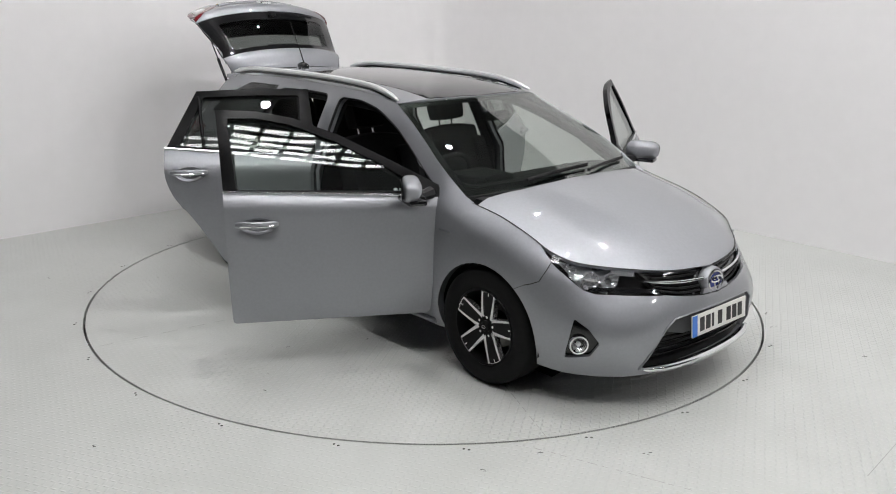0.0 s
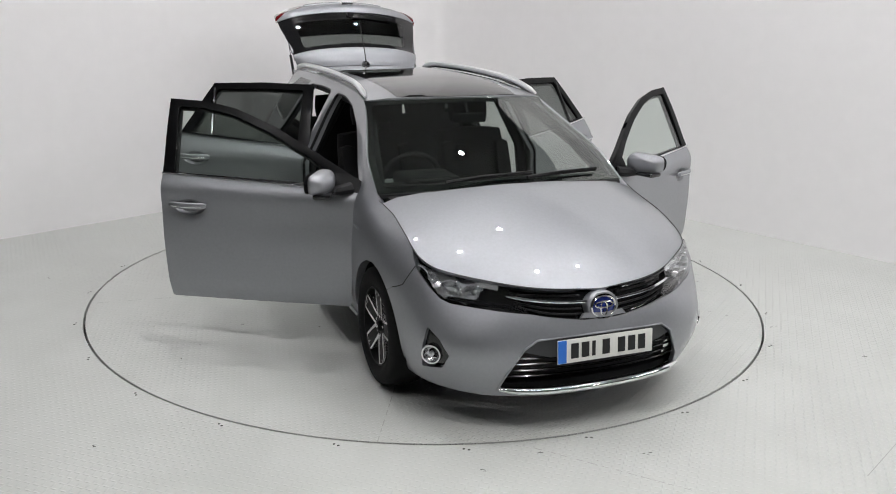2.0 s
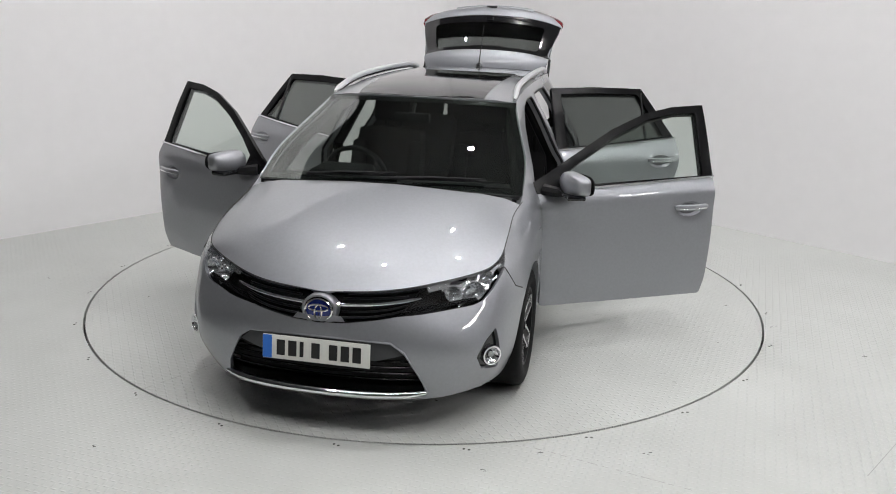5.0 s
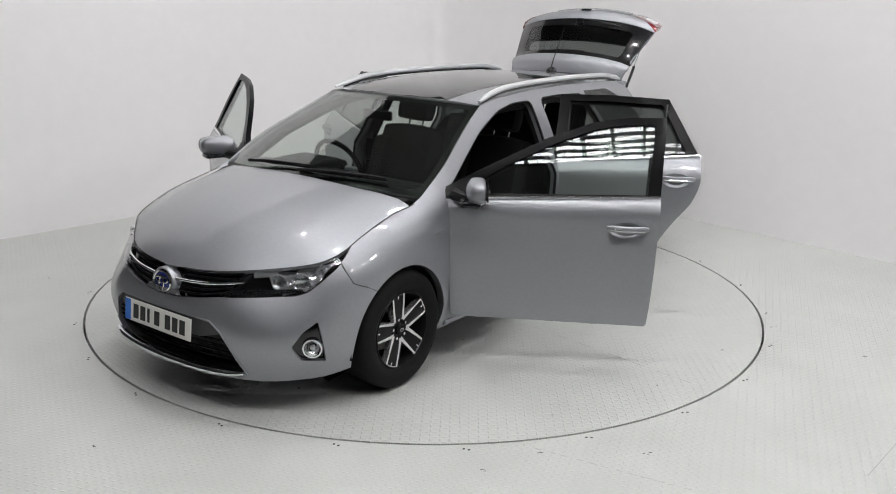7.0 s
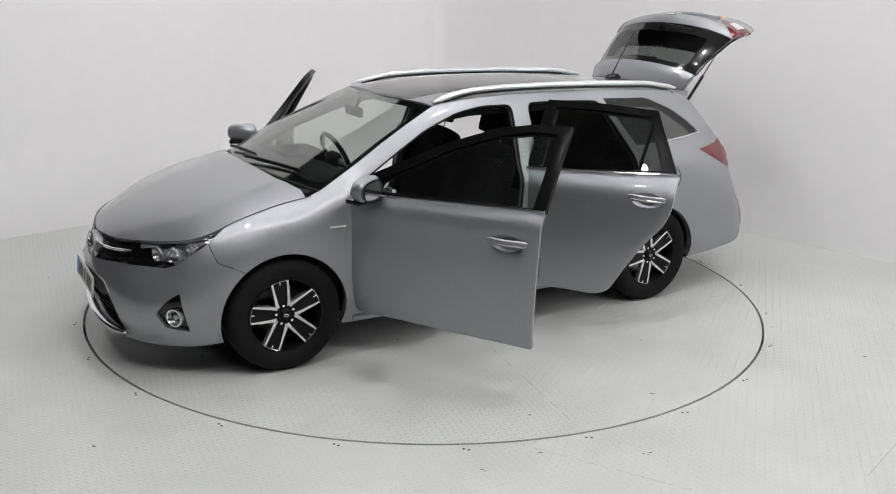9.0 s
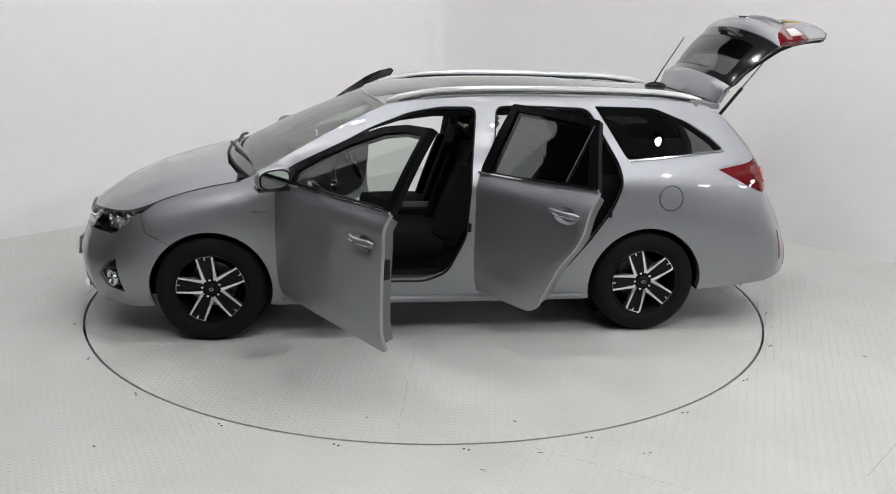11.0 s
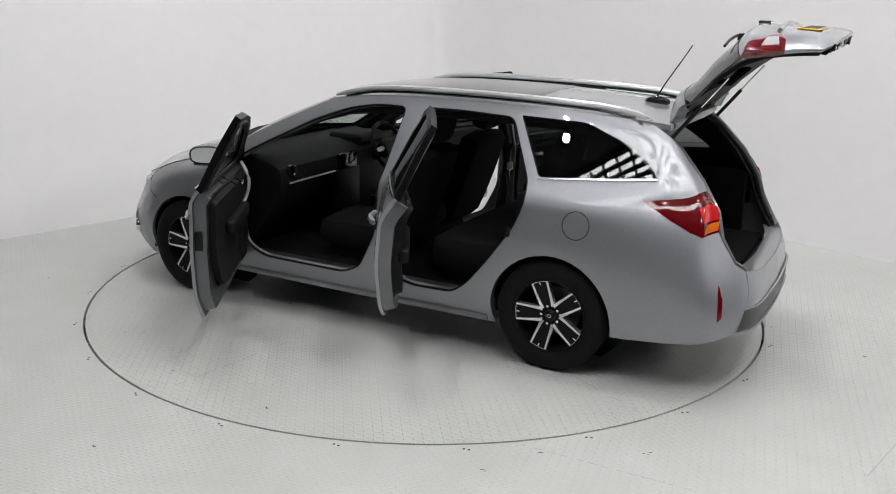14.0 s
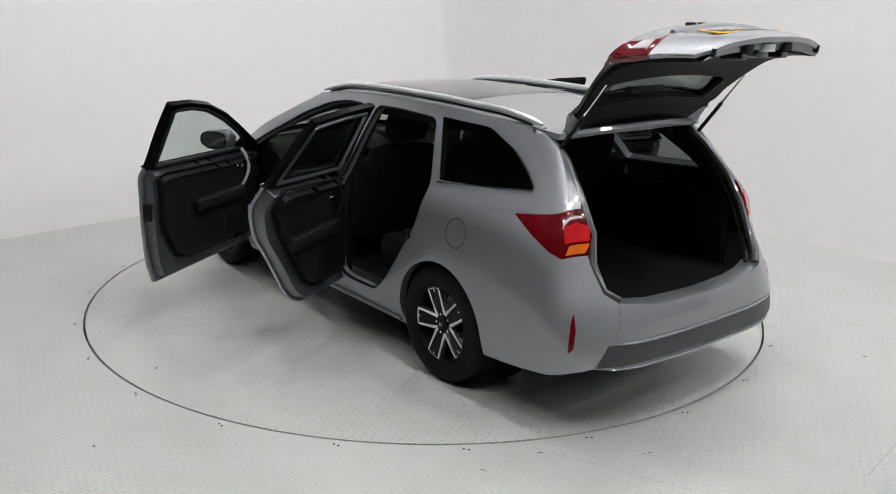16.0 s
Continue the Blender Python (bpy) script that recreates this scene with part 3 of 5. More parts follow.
WX, WZ, ARCH = 1.30, 0.312, 0.352
AR_FRONT = arc(WX, WZ, ARCH, 195, -18)        # from ahead-left round the top, as seen from the flank
# outlines on the flank, (s, z)
BELT = [(1.00, 0.955), (0.6, 0.968), (0.0, 0.988), (-0.6, 1.012), (-1.16, 1.050)]
FRONT_DOOR_TOP = [(-0.255, 1.385), (-0.05, 1.378), (0.14, 1.345), (0.38, 1.262), (0.68, 1.118), (0.98, 0.965)]
FRONT_DOOR_LOW = [(0.975, 0.94), (0.915, 0.86), (0.893, 0.70), (0.873, 0.45), (0.865, 0.285), (-0.20, 0.275), (-0.215, 0.6), (-0.225, 0.993)]
REAR_DOOR_LOW = [(-0.245, 0.995), (-0.235, 0.6), (-0.22, 0.275), (-0.74, 0.285), (-0.83, 0.33), (-0.905, 0.46), (-1.01, 0.63), (-1.12, 0.76), (-1.165, 0.88), (-1.165, 1.05)]
REAR_DOOR_TOP = [(-1.15, 1.055), (-0.965, 1.375), (-0.6, 1.39), (-0.275, 1.387)]
FRONT_HOLE = fillet([(0.93, 0.95), (0.85, 0.86), (0.83, 0.60), (0.80, 0.42), (0.66, 0.345), (0.05, 0.34), (-0.08, 0.40), (-0.19, 0.62), (-0.215, 0.95), (-0.262, 1.357), (-0.05, 1.357), (0.14, 1.325), (0.38, 1.238), (0.66, 1.095)], 0.05)
REAR_HOLE = fillet([(-0.335, 0.95), (-0.325, 0.60), (-0.35, 0.36), (-0.45, 0.34), (-0.70, 0.345), (-0.80, 0.42), (-0.93, 0.58), (-1.07, 0.78), (-1.125, 0.92), (-1.12, 1.03), (-0.945, 1.352), (-0.6, 1.365), (-0.375, 1.362)], 0.05)
QUARTER = fillet([(-0.985, 1.362), (-1.165, 1.062), (-1.5, 1.085), (-1.80, 1.112), (-1.72, 1.185), (-1.58, 1.272), (-1.36, 1.352)], [0.01, 0.02, 0.02, 0.03, 0.03, 0.05, 0.04])
TAIL_LAMP = [(-1.745, 1.002), (-1.885, 0.92), (-2.0, 0.872), (-2.17, 0.847), (-2.375, 0.862), (-2.40, 0.95), (-2.32, 1.062), (-2.10, 1.055), (-1.95, 1.03)]
HEAD_LAMP = [(1.60, 0.802), (1.80, 0.762), (2.0, 0.735), (2.235, 0.717), (2.29, 0.66), (2.355, 0.600), (2.15, 0.610), (1.965, 0.618), (1.90, 0.635), (1.79, 0.705), (1.70, 0.752)]
GRILLE = [(2.235, 0.717), (2.45, 0.698), (2.58, 0.684), (2.72, 0.680), (2.72, 0.560), (2.60, 0.565), (2.45, 0.585), (2.355, 0.600), (2.29, 0.66)]
GATE_EDGE = [(-1.80, 1.372), (-2.18, 1.25), (-2.32, 1.10), (-2.36, 0.95), (-2.37, 0.85), (-2.45, 0.70), (-2.53, 0.655)]

car = new("estate_car")
tagged(car, "silver-grey metallic estate car with its doors and tailgate standing open", "car")

BUMPER_F = [(1.632, 0.19), (1.80, 0.182), (2.0, 0.181), (2.2, 0.182), (2.45, 0.184), (2.72, 0.186)]


def flank(sgn):
    """The fixed side of the body, from the wing to the tail lamp, with its door openings, window and wheel arches."""
    outline = ([(-1.80, 1.372)] + [(x, float(roof_z(x))) for x in (-1.6, -1.2, -0.9, -0.6, -0.3, 0.0, 0.15, 0.285)]
               + [(0.475, 1.278), (0.665, 1.185), (0.86, 1.08), (1.06, 0.968)]
               + [(s, float(wing_top(s)) - 0.002) for s in (1.15, 1.3, 1.45, 1.585)]
               + [(1.70, 0.752), (1.69, 0.72), (1.655, 0.655), (1.575, 0.622)]
               + arc(WX, WZ, ARCH, 52, 198, 18) + [(0.95, 0.20), (0.5, 0.195), (0.0, 0.195), (-0.5, 0.195), (-0.94, 0.20)]
               + arc(-WX, WZ, ARCH, -18, 188, 24) + [(-1.665, 0.262), (-1.9, 0.280), (-2.1, 0.305), (-2.3, 0.345), (-2.41, 0.368), (-2.47, 0.47), (-2.50, 0.50), (-2.53, 0.56), (-2.53, 0.655), (-2.45, 0.70), (-2.40, 0.80)]
               + TAIL_LAMP[4:0:-1] + [TAIL_LAMP[0]] + TAIL_LAMP[:5:-1] + [(-2.32, 1.10), (-2.18, 1.25)])
    v, f = sheet(outline, [FRONT_HOLE, REAR_HOLE, QUARTER], skin, 0.035, 0.045, rim=0.002, creases=[SHOULDER])
    b = link("body_side", sided(v, sgn), f, PAINT, car, flip=sgn < 0)
    q, qf = sheet(QUARTER, [], even_skin(-1.75, -1.0, 1.08, 1.36), 0.06, 0.005, lift=-0.004)
    link("quarter_window", sided(q, sgn), qf, PRIVACY, b, flip=sgn < 0, label="dark tinted fixed rear side window")
    return b


sides = {sgn: flank(sgn) for sgn in (1, -1)}
for sgn in (1, -1):
    v, f = sheet(TAIL_LAMP, [], skin, 0.03, 0.03, lift=0.004, rim=0.004)
    link("tail_lamp", sided(v, sgn), f, REDLENS, car, flip=sgn < 0, label="red tail lamp with an amber corner")

# bumper, whole, from arch to arch
half = ([(1.632, 0.20)] + BUMPER_F[1:] + [(2.72, 0.556), (2.60, 0.561), (2.45, 0.581)] + [(2.355, 0.596), (2.15, 0.606), (1.965, 0.614), (1.90, 0.631), (1.79, 0.70), (1.70, 0.748), (1.685, 0.718), (1.651, 0.652), (1.573, 0.619)]
        + arc(WX, WZ, ARCH, 51.5, -18, 10))
INTAKE = [(2.7197, 0.208), (2.45, 0.208), (2.25, 0.208), (2.212, 0.222), (2.25, 0.30), (2.33, 0.44), (2.385, 0.482), (2.7197, 0.495)]
FOG = fillet([(1.81, 0.285), (1.85, 0.50), (1.93, 0.455), (1.99, 0.385), (1.945, 0.31)], 0.012)


def whole(v, f):
    """Both halves of something that crosses the middle."""
    n = len(v)
    v = np.array(v, float)
    v[v[:, 1] < 0.006, 1] = 0.0
    f = [t for t in f if any(v[k, 1] > 0 for k in t)]
    twin = [k if v[k, 1] == 0 else n + k for k in range(n)]
    return np.concatenate([v, sided(v, -1)]), f + [tuple(twin[k] for k in reversed(t)) for t in f]


v, f = sheet(half, [INTAKE, FOG], skin, 0.035, 0.02, out=(1, 0.5, 0), rim=0.002)
bumper = link("front_bumper", *whole(v, f), PAINT, car)

bonnet_line = [(float(p[0]), float(p[1])) for p in skin(np.linspace(1.09, 2.72, 28), wing_top(np.linspace(1.09, 2.72, 28)))]
cowl = [(1.255, 0.0), (1.245, 0.25), (1.21, 0.5), (1.14, 0.68)]
left = [(x, y) for x, y in bonnet_line]
outline = cowl + left[1:] + [(x, -y) for x, y in left[-2:0:-1]] + [(x, -y) for x, y in cowl[:0:-1]]
v, f = sheet(outline, [], bonnet, 0.04, 0.02, out=(0, 0, 1), rim=0.003)
bonnet_ob = link("bonnet", v, f, PAINT, car)

xs = [-1.80, -1.6, -1.3, -1.0, -0.7, -0.4, -0.1, 0.1, 0.285]
edge = [(x, float(skin(np.array([x]), roof_z(np.array([x])))[0, 1])) for x in xs]
top = [(0.34, 0.42), (0.385, 0.22), (0.40, 0.0), (0.385, -0.22), (0.34, -0.42)]
back = [(-1.835, -0.3), (-1.85, 0.0), (-1.835, 0.3)]
v, f = sheet(edge + top + [(x, -y) for x, y in reversed(edge)] + back, [], roof, 0.05, 0.03, out=(0, 0, 1), rim=0.002)
roof_ob = link("roof", v, f, PAINT, car)

pane = fillet([(0.335, 0.40), (0.375, 0.22), (0.39, 0.0), (0.375, -0.22), (0.335, -0.40), (-0.98, -0.42), (-0.98, 0.42)], [0.02, 0, 0, 0, 0.02, 0.06, 0.06])
v, f = sheet(pane, [], roof, 0.05, 0.008, out=(0, 0, 1), lift=0.004, rim=0.003)
link("roof_glass", v, f, ROOFGLASS, roof_ob, label="dark panoramic roof glass")
for sgn in (1, -1):
    # shut lines of the bonnet, and between wing and bumper
    line = [at_skin(s, float(wing_top(s)) - 0.001, 0.0005)[0] for s in np.linspace(1.12, 2.62, 34)]
    part("bonnet_gap", tube([(p.x, sgn * p.y, p.z) for p in line], 0.0022, 5), GAPMAT, bonnet_ob)
    line = [at_skin(s, z, -0.0005)[0] for s, z in ((1.575, 0.621), (1.615, 0.636), (1.653, 0.654), (1.688, 0.719), (1.70, 0.750))]
    part("wing_gap", tube([(p.x, sgn * p.y, p.z) for p in line], 0.0026, 5), GAPMAT, bumper)

v, f = sheet([(-1, 0), (1, 0), (1, 1), (-1, 1)], [], windscreen, 0.08, 0.005, out=(1, 0, 1), lift=-0.003)
link("windscreen", v, f, SCREEN, car, label="raked tinted windscreen")


# ---- wheels ----
def wheel(x, sgn, spin):
    """Tyre and alloy wheel with five pairs of spokes; its face looks along +y before it is turned."""
    w = new("wheel")
    w.parent = car
    w.matrix_basis = pose(x, sgn * 0.755, 0.316, 0, 0, 0 if sgn > 0 else 180)
    prof = [(0.205, -0.095), (0.255, -0.102), (0.295, -0.098), (0.310, -0.088), (0.3165, -0.05), (0.317, 0.0), (0.3165, 0.05), (0.310, 0.084),
            (0.298, 0.097), (0.278, 0.104), (0.255, 0.106), (0.235, 0.103), (0.222, 0.096), (0.206, 0.088), (0.205, -0.095)]
    part("tyre", lathe(prof, 72), RUBBER, w)
    rim = part("rim", lathe([(0.206, -0.09), (0.212, 0.085), (0.205, 0.094), (0.199, 0.092), (0.193, 0.06), (0.178, -0.05), (0.172, -0.09), (0.206, -0.09)], 72), DARKALLOY, w)
    # recessed disc and brake
    part("brake_disc", lathe([(0.001, -0.03), (0.135, -0.03), (0.14, -0.04), (0.14, -0.05), (0.001, -0.05)], 40), STEEL, w)
    part("hub", lathe([(0.001, 0.083), (0.024, 0.082), (0.030, 0.076), (0.031, 0.064), (0.072, 0.058), (0.078, 0.045), (0.07, -0.03), (0.001, -0.03)], 40), DARKALLOY, w)
    bm = lathe([(0.001, 0.0865), (0.020, 0.0855), (0.023, 0.082)], 28)
    part("hub_cap", bm, DARKALLOY, w)
    part("hub_mark", tube([(0.012 * math.cos(t), 0.087, 0.008 * math.sin(t)) for t in np.linspace(0, 2 * math.pi, 15)[:-1]], 0.0016, 5, closed=True), SATIN, w)
    for k in range(5):
        a = math.pi / 2 + radians(spin) + 2 * math.pi * k / 5
        for d in (-1, 1):
            def at(r, ang, y):
                return (r * math.cos(ang), y, r * math.sin(ang))
            # machined bar, wide at the hub and slimmer at the rim
            rows = []
            for r, off, hw, y in ((0.055, 0.60, 0.0105, 0.070), (0.078, 0.455, 0.0085, 0.075), (0.14, 0.288, 0.0062, 0.083), (0.200, 0.222, 0.0054, 0.089)):
                c = Vector(at(r, a + d * off, y))
                t = Vector((-math.sin(a), 0, math.cos(a)))
                rows.append((c - t * hw, c + t * hw))
            vs, fs = [], []
            for p, q in rows:
                vs += [p, q, Vector((p.x, p.y - 0.035, p.z)), Vector((q.x, q.y - 0.035, q.z))]
            for i in range(3):
                o = 4 * i
                fs += [(o, o + 1, o + 5, o + 4), (o + 2, o + 6, o + 7, o + 3), (o, o + 4, o + 6, o + 2), (o + 1, o + 3, o + 7, o + 5)]
            bmx = bmesh.new()
            bv = [bmx.verts.new(p) for p in vs]
            for q in fs:
                bmx.faces.new([bv[i] for i in q])
            part("spoke", bmx, MACHINED, w, smooth=25)
        arc_pts = [(0.1985 * math.cos(a + o), 0.0865, 0.1985 * math.sin(a + o)) for o in np.linspace(-0.222, 0.222, 7)]
        part("spoke_end", tube(arc_pts, 0.0036, 6), MACHINED, w)
        # dark web between the two bars
        vs, fs = [], []
        for r, off, y in ((0.057, 0.615, 0.062), (0.080, 0.455, 0.067), (0.14, 0.288, 0.076), (0.2, 0.222, 0.083)):
            for d in (-1, 1):
                vs.append((r * math.cos(a + d * off), y, r * math.sin(a + d * off)))
            for d in (-1, 1):
                vs.append((r * math.cos(a + d * off), y - 0.03, r * math.sin(a + d * off)))
        for i in range(3):
            o = 4 * i
            fs += [(o, o + 1, o + 5, o + 4), (o + 2, o + 6, o + 7, o + 3), (o, o + 4, o + 6, o + 2), (o + 1, o + 3, o + 7, o + 5)]
        bmx = bmesh.new()
        bv = [bmx.verts.new(p) for p in vs]
        for q in fs:
            bmx.faces.new([bv[i] for i in q])
        part("spoke_web", bmx, DARKALLOY, w, smooth=25)
        # notch of bright metal at the spoke's end
        part("spoke_notch", boxed(-0.009, 0.009, 0.074, 0.0865, -0.0035, 0.0035, 0.001), MACHINED, w, m=pose(0, 0, 0, 0, -math.degrees(a), 0) @ pose(0.186, 0, 0))
        n = a
        part("wheel_bolt", lathe([(0.001, 0.074), (0.007, 0.073), (0.0085, 0.060)], 10), CHROME, w, m=pose(0.052 * math.cos(n), 0, 0.052 * math.sin(n)))
    return w


for wx in (WX, -WX):
    for sgn in (1, -1):
        wheel(wx, sgn, (-19.5 if wx < 0 else -9.4) if sgn > 0 else 8)
        liner = bmesh.new()
        rows = []
        for k in range(25):
            an = radians(-10 + 200 * k / 24)
            rows.append([liner.verts.new((wx + 0.362 * math.cos(an), sgn * yy, 0.312 + 0.362 * math.sin(an))) for yy in (0.815, 0.50)])
        for p, q in zip(rows, rows[1:]):
            liner.faces.new((p[0], p[1], q[1], q[0]))
        part("arch_liner", liner, BLACK, car)
        back_disc = lathe([(0.001, 0.5), (0.37, 0.5)], 32)
        part("inner_arch", back_disc, BLACK, car, m=pose(wx, 0, 0.312, 0, 0, 0 if sgn > 0 else 180))


# ---- doors ----
def shift(verts, hinge):
    return np.array(verts) - np.array([hinge[0], hinge[1], 0.0])


def door(kind, sgn):
    if kind == "front":
        hinge, turn = (0.90, 0.82), -59.0
        low = fillet(FRONT_DOOR_LOW, [0.01, 0.05, 0.05, 0.05, 0.03, 0.02, 0.05, 0.005])
        topl = [FRONT_DOOR_LOW[-1]] + FRONT_DOOR_TOP + [FRONT_DOOR_LOW[0]]
        hole = fillet([(-0.16, 1.002), (-0.195, 1.345), (-0.05, 1.345), (0.13, 1.312), (0.36, 1.228), (0.60, 1.112), (0.74, 1.03), (0.74, 0.978)], 0.015)
        belt = [(s, float(hermite([-0.23, 0.97], [0.993, 0.948], s))) for s in np.linspace(-0.225, 0.735, 12)]
        grip = (-0.055, 0.822)
        trim_in = fillet([(0.86, 0.94), (0.845, 0.86), (0.83, 0.7), (0.81, 0.45), (0.72, 0.37), (0.10, 0.36), (-0.04, 0.42), (-0.135, 0.62), (-0.145, 0.985)], 0.05)
    else:
        hinge, turn = (-0.262, 0.82), -60.0
        low = fillet(REAR_DOOR_LOW, [0.005, 0.05, 0.03, 0.06, 0.06, 0.08, 0.08, 0.08, 0.06, 0.01])
        topl = [REAR_DOOR_LOW[-1]] + REAR_DOOR_TOP + [REAR_DOOR_LOW[0]]
        hole = fillet([(-1.075, 1.062), (-0.925, 1.34), (-0.6, 1.352), (-0.335, 1.35), (-0.325, 1.012), (-0.6, 1.026)], 0.015)
        belt = [(s, float(hermite([-0.245, -0.7, -1.165][::-1], [0.995, 1.018, 1.05][::-1], s))) for s in np.linspace(-1.16, -0.25, 12)]
        grip = (-1.015, 0.905)
        trim_in = fillet([(-0.33, 0.985), (-0.32, 0.6), (-0.33, 0.40), (-0.40, 0.36), (-0.68, 0.365), (-0.77, 0.43), (-0.88, 0.60), (-1.01, 0.78), (-1.07, 0.90), (-1.08, 1.045)], 0.05)
    d = new(kind + "_door")
    d.parent = car
    d.matrix_basis = pose(hinge[0], sgn * hinge[1], 0, 0, 0, sgn * turn)
    h = (hinge[0], hinge[1])

    def add(name, vf, material, label="", lift=None):
        v, f = vf
        return link(name, sided(shift(v, h), sgn), f, material, d, label=label, flip=sgn < 0)

    CW, CH = 0.086, 0.044
    oval = [(grip[0] + CW * math.cos(t), grip[1] - 0.004 + CH * math.sin(t)) for t in np.linspace(0, 2 * math.pi, 33)[:-1]]
    add("outer_panel", sheet(low, [oval], skin, 0.03, 0.018, rim=0.003, creases=[SHOULDER, SILL_LINE]), PAINT)
    mid_s = hinge[0] - 0.10 - 0.46 * (0.9 if kind == "rear" else 1.0)
    inner = [(mid_s + (s - mid_s) * 0.945, 0.66 + (z - 0.66) * (0.94 if z < 0.66 else 0.985)) for s, z in low]
    add("inner_panel", sheet(inner, [], skin, 0.05, 0.065, lift=-0.019, rim=0.002), PAINT_SHADED)
    seal = resample(trim_in, 0.05)
    add("trim_panel", sheet(trim_in, [], skin, 0.05, 0.035, lift=-0.086, rim=0.006), TRIM, "black moulded inner trim panel")
    loop = [at_skin(s, z, -0.083)[0] for s, z in [(0.5 * (a[0] - np.mean([p[0] for p in seal])) * 2.06 + np.mean([p[0] for p in seal]), 0.66 + (a[1] - 0.66) * 1.035) for a in seal]]
    bm = tube([(p.x - h[0], sgn * (p.y - h[1]), p.z) for p in loop], 0.009, 6, closed=True)
    part("door_seal", bm, BLACK, d)
    # arm rest with a pocket below it
    cs = np.mean([p[0] for p in trim_in])
    p, n = at_skin(cs - 0.03, 0.70, -0.145)
    part("arm_rest", boxed(p.x - h[0] - 0.26, p.x - h[0] + 0.26, sgn * (p.y - h[1]) - 0.03, sgn * (p.y - h[1]) + 0.03, 0.655, 0.735, 0.029, 5), TRIM, d)
    part("speaker_grille", boxed(p.x - h[0] + 0.06, p.x - h[0] + 0.26, sgn * (p.y - h[1]) + sgn * 0.03 - 0.012, sgn * (p.y - h[1]) + sgn * 0.03 + 0.012, 0.42, 0.58, 0.011, 3), BLACK, d)
    for i in range(1):
        q = p + Vector((0.26 if kind == "front" else 0.24, 0.018, 0.14))
        path = [(q.x - h[0] + 0.05 * math.sin(u * 2.6), sgn * (q.y - 0.04 * math.sin(u * math.pi) - h[1]), q.z - 0.13 + 0.27 * u) for u in np.linspace(0, 1, 9)]
        part("pull_handle", tube(path, 0.011, 8), SATIN if kind == "front" else TRIM, d, "silver curved pull handle" if kind == "front" else "")
    part("inside_latch", boxed(q.x - h[0] - 0.06, q.x - h[0] + 0.02, sgn * (q.y - h[1] - 0.01) - 0.01, sgn * (q.y - h[1] - 0.01) + 0.01, 0.85, 0.875, 0.006), CHROME, d)
    # window frame and pane
    add("window_frame", sheet(topl, [hole], skin, 0.04, 0.034, lift=0.001, rim=0.002), FRAME, "satin black window frame")
    pane = add("window_pane", sheet(hole, [], even_skin(*((-0.2, 0.75) if kind == "front" else (-1.08, -0.3)), 0.98, 1.36), 0.07, 0.004, lift=-0.012), GLASS if kind == "front" else PRIVACY)
    pane.visible_shadow = False
    if kind == "rear":
        a, b = at_skin(-0.955, 1.345, -0.006)[0], at_skin(-0.93, 1.055, -0.006)[0]
        part("window_divider", tube([(a.x - h[0], sgn * (a.y - h[1]), a.z), (b.x - h[0], sgn * (b.y - h[1]), b.z)], 0.011, 6), GLOSS, d)
    inner_rail = [at_skin(s, z, -0.034)[0] for s, z in hole]
    bm = tube([(p.x - h[0], sgn * (p.y - h[1]), p.z) for p in inner_rail], 0.012, 6, closed=True)
    part("inner_frame", bm, BLACK if kind == "front" else PAINT_SHADED, d)
    # bright strip along the waist
    path = [at_skin(s, z, 0.004)[0] for s, z in belt]
    part("waist_strip", tube([(p.x - h[0], sgn * (p.y - h[1]), p.z) for p in path], 0.008, 6), CHROME, d, "bright chrome waist strip")
    # handle in its cup
    p, n = at_skin(*grip, 0.0)
    us = [1.0, 0.94, 0.8, 0.6, 0.4, 0.2, 0.02]
    cv = []
    for u in us:
        an = np.linspace(0, 2 * math.pi, 33)[:-1]
        q = skin(grip[0] + CW * u * np.cos(an), grip[1] - 0.004 + CH * u * np.sin(an))
        q[:, 1] -= 0.003 + 0.027 * (1 - u * u) ** 0.7
        cv += [tuple(r) for r in q]
    cf = [(i * 32 + k, i * 32 + (k + 1) % 32, (i + 1) * 32 + (k + 1) % 32, (i + 1) * 32 + k) for i in range(6) for k in range(32)]
    add("handle_cup", (cv, cf), PAINT, "dished silver cup behind the handle")
    path = [(p.x - h[0] - 0.112 + 0.215 * u, sgn * (p.y - h[1] + 0.012 + 0.022 * math.sin(math.pi * min(1, max(0, u * 1.0)))), p.z + 0.010) for u in np.linspace(0, 1, 11)]
    part("door_handle", tube(path, [0.009] + [0.0145] * 9 + [0.009], 8, flat=1.3), PAINT, d, "silver pull handle over a dished cup")
    path = [(x, y + sgn * 0.0125, z - 0.004) for x, y, z in path[1:-1]]
    part("handle_strip", tube(path, 0.0035, 6), CHROME, d)
    # latch in the trailing edge, and hinges
    e, _ = at_skin(low[0][0] if kind == "rear" else -0.205, 0.72, -0.045)
    if kind == "front":
        part("latch", boxed(e.x - h[0] - 0.004, e.x - h[0] + 0.02, sgn * (e.y - h[1]) - 0.02, sgn * (e.y - h[1]) + 0.02, 0.66, 0.76, 0.004), BLACK, d)
        mir = new("door_mirror")
        mir.parent = d
        mir.matrix_basis = pose(0.735 - h[0], sgn * (0.94 - h[1]), 1.012, 0, 0, -sgn * 12)
        bm = bmesh.new()
        bmesh.ops.create_cube(bm, size=2.0)
        bmesh.ops.subdivide_edges(bm, edges=bm.edges[:], cuts=9, use_grid_fill=True)
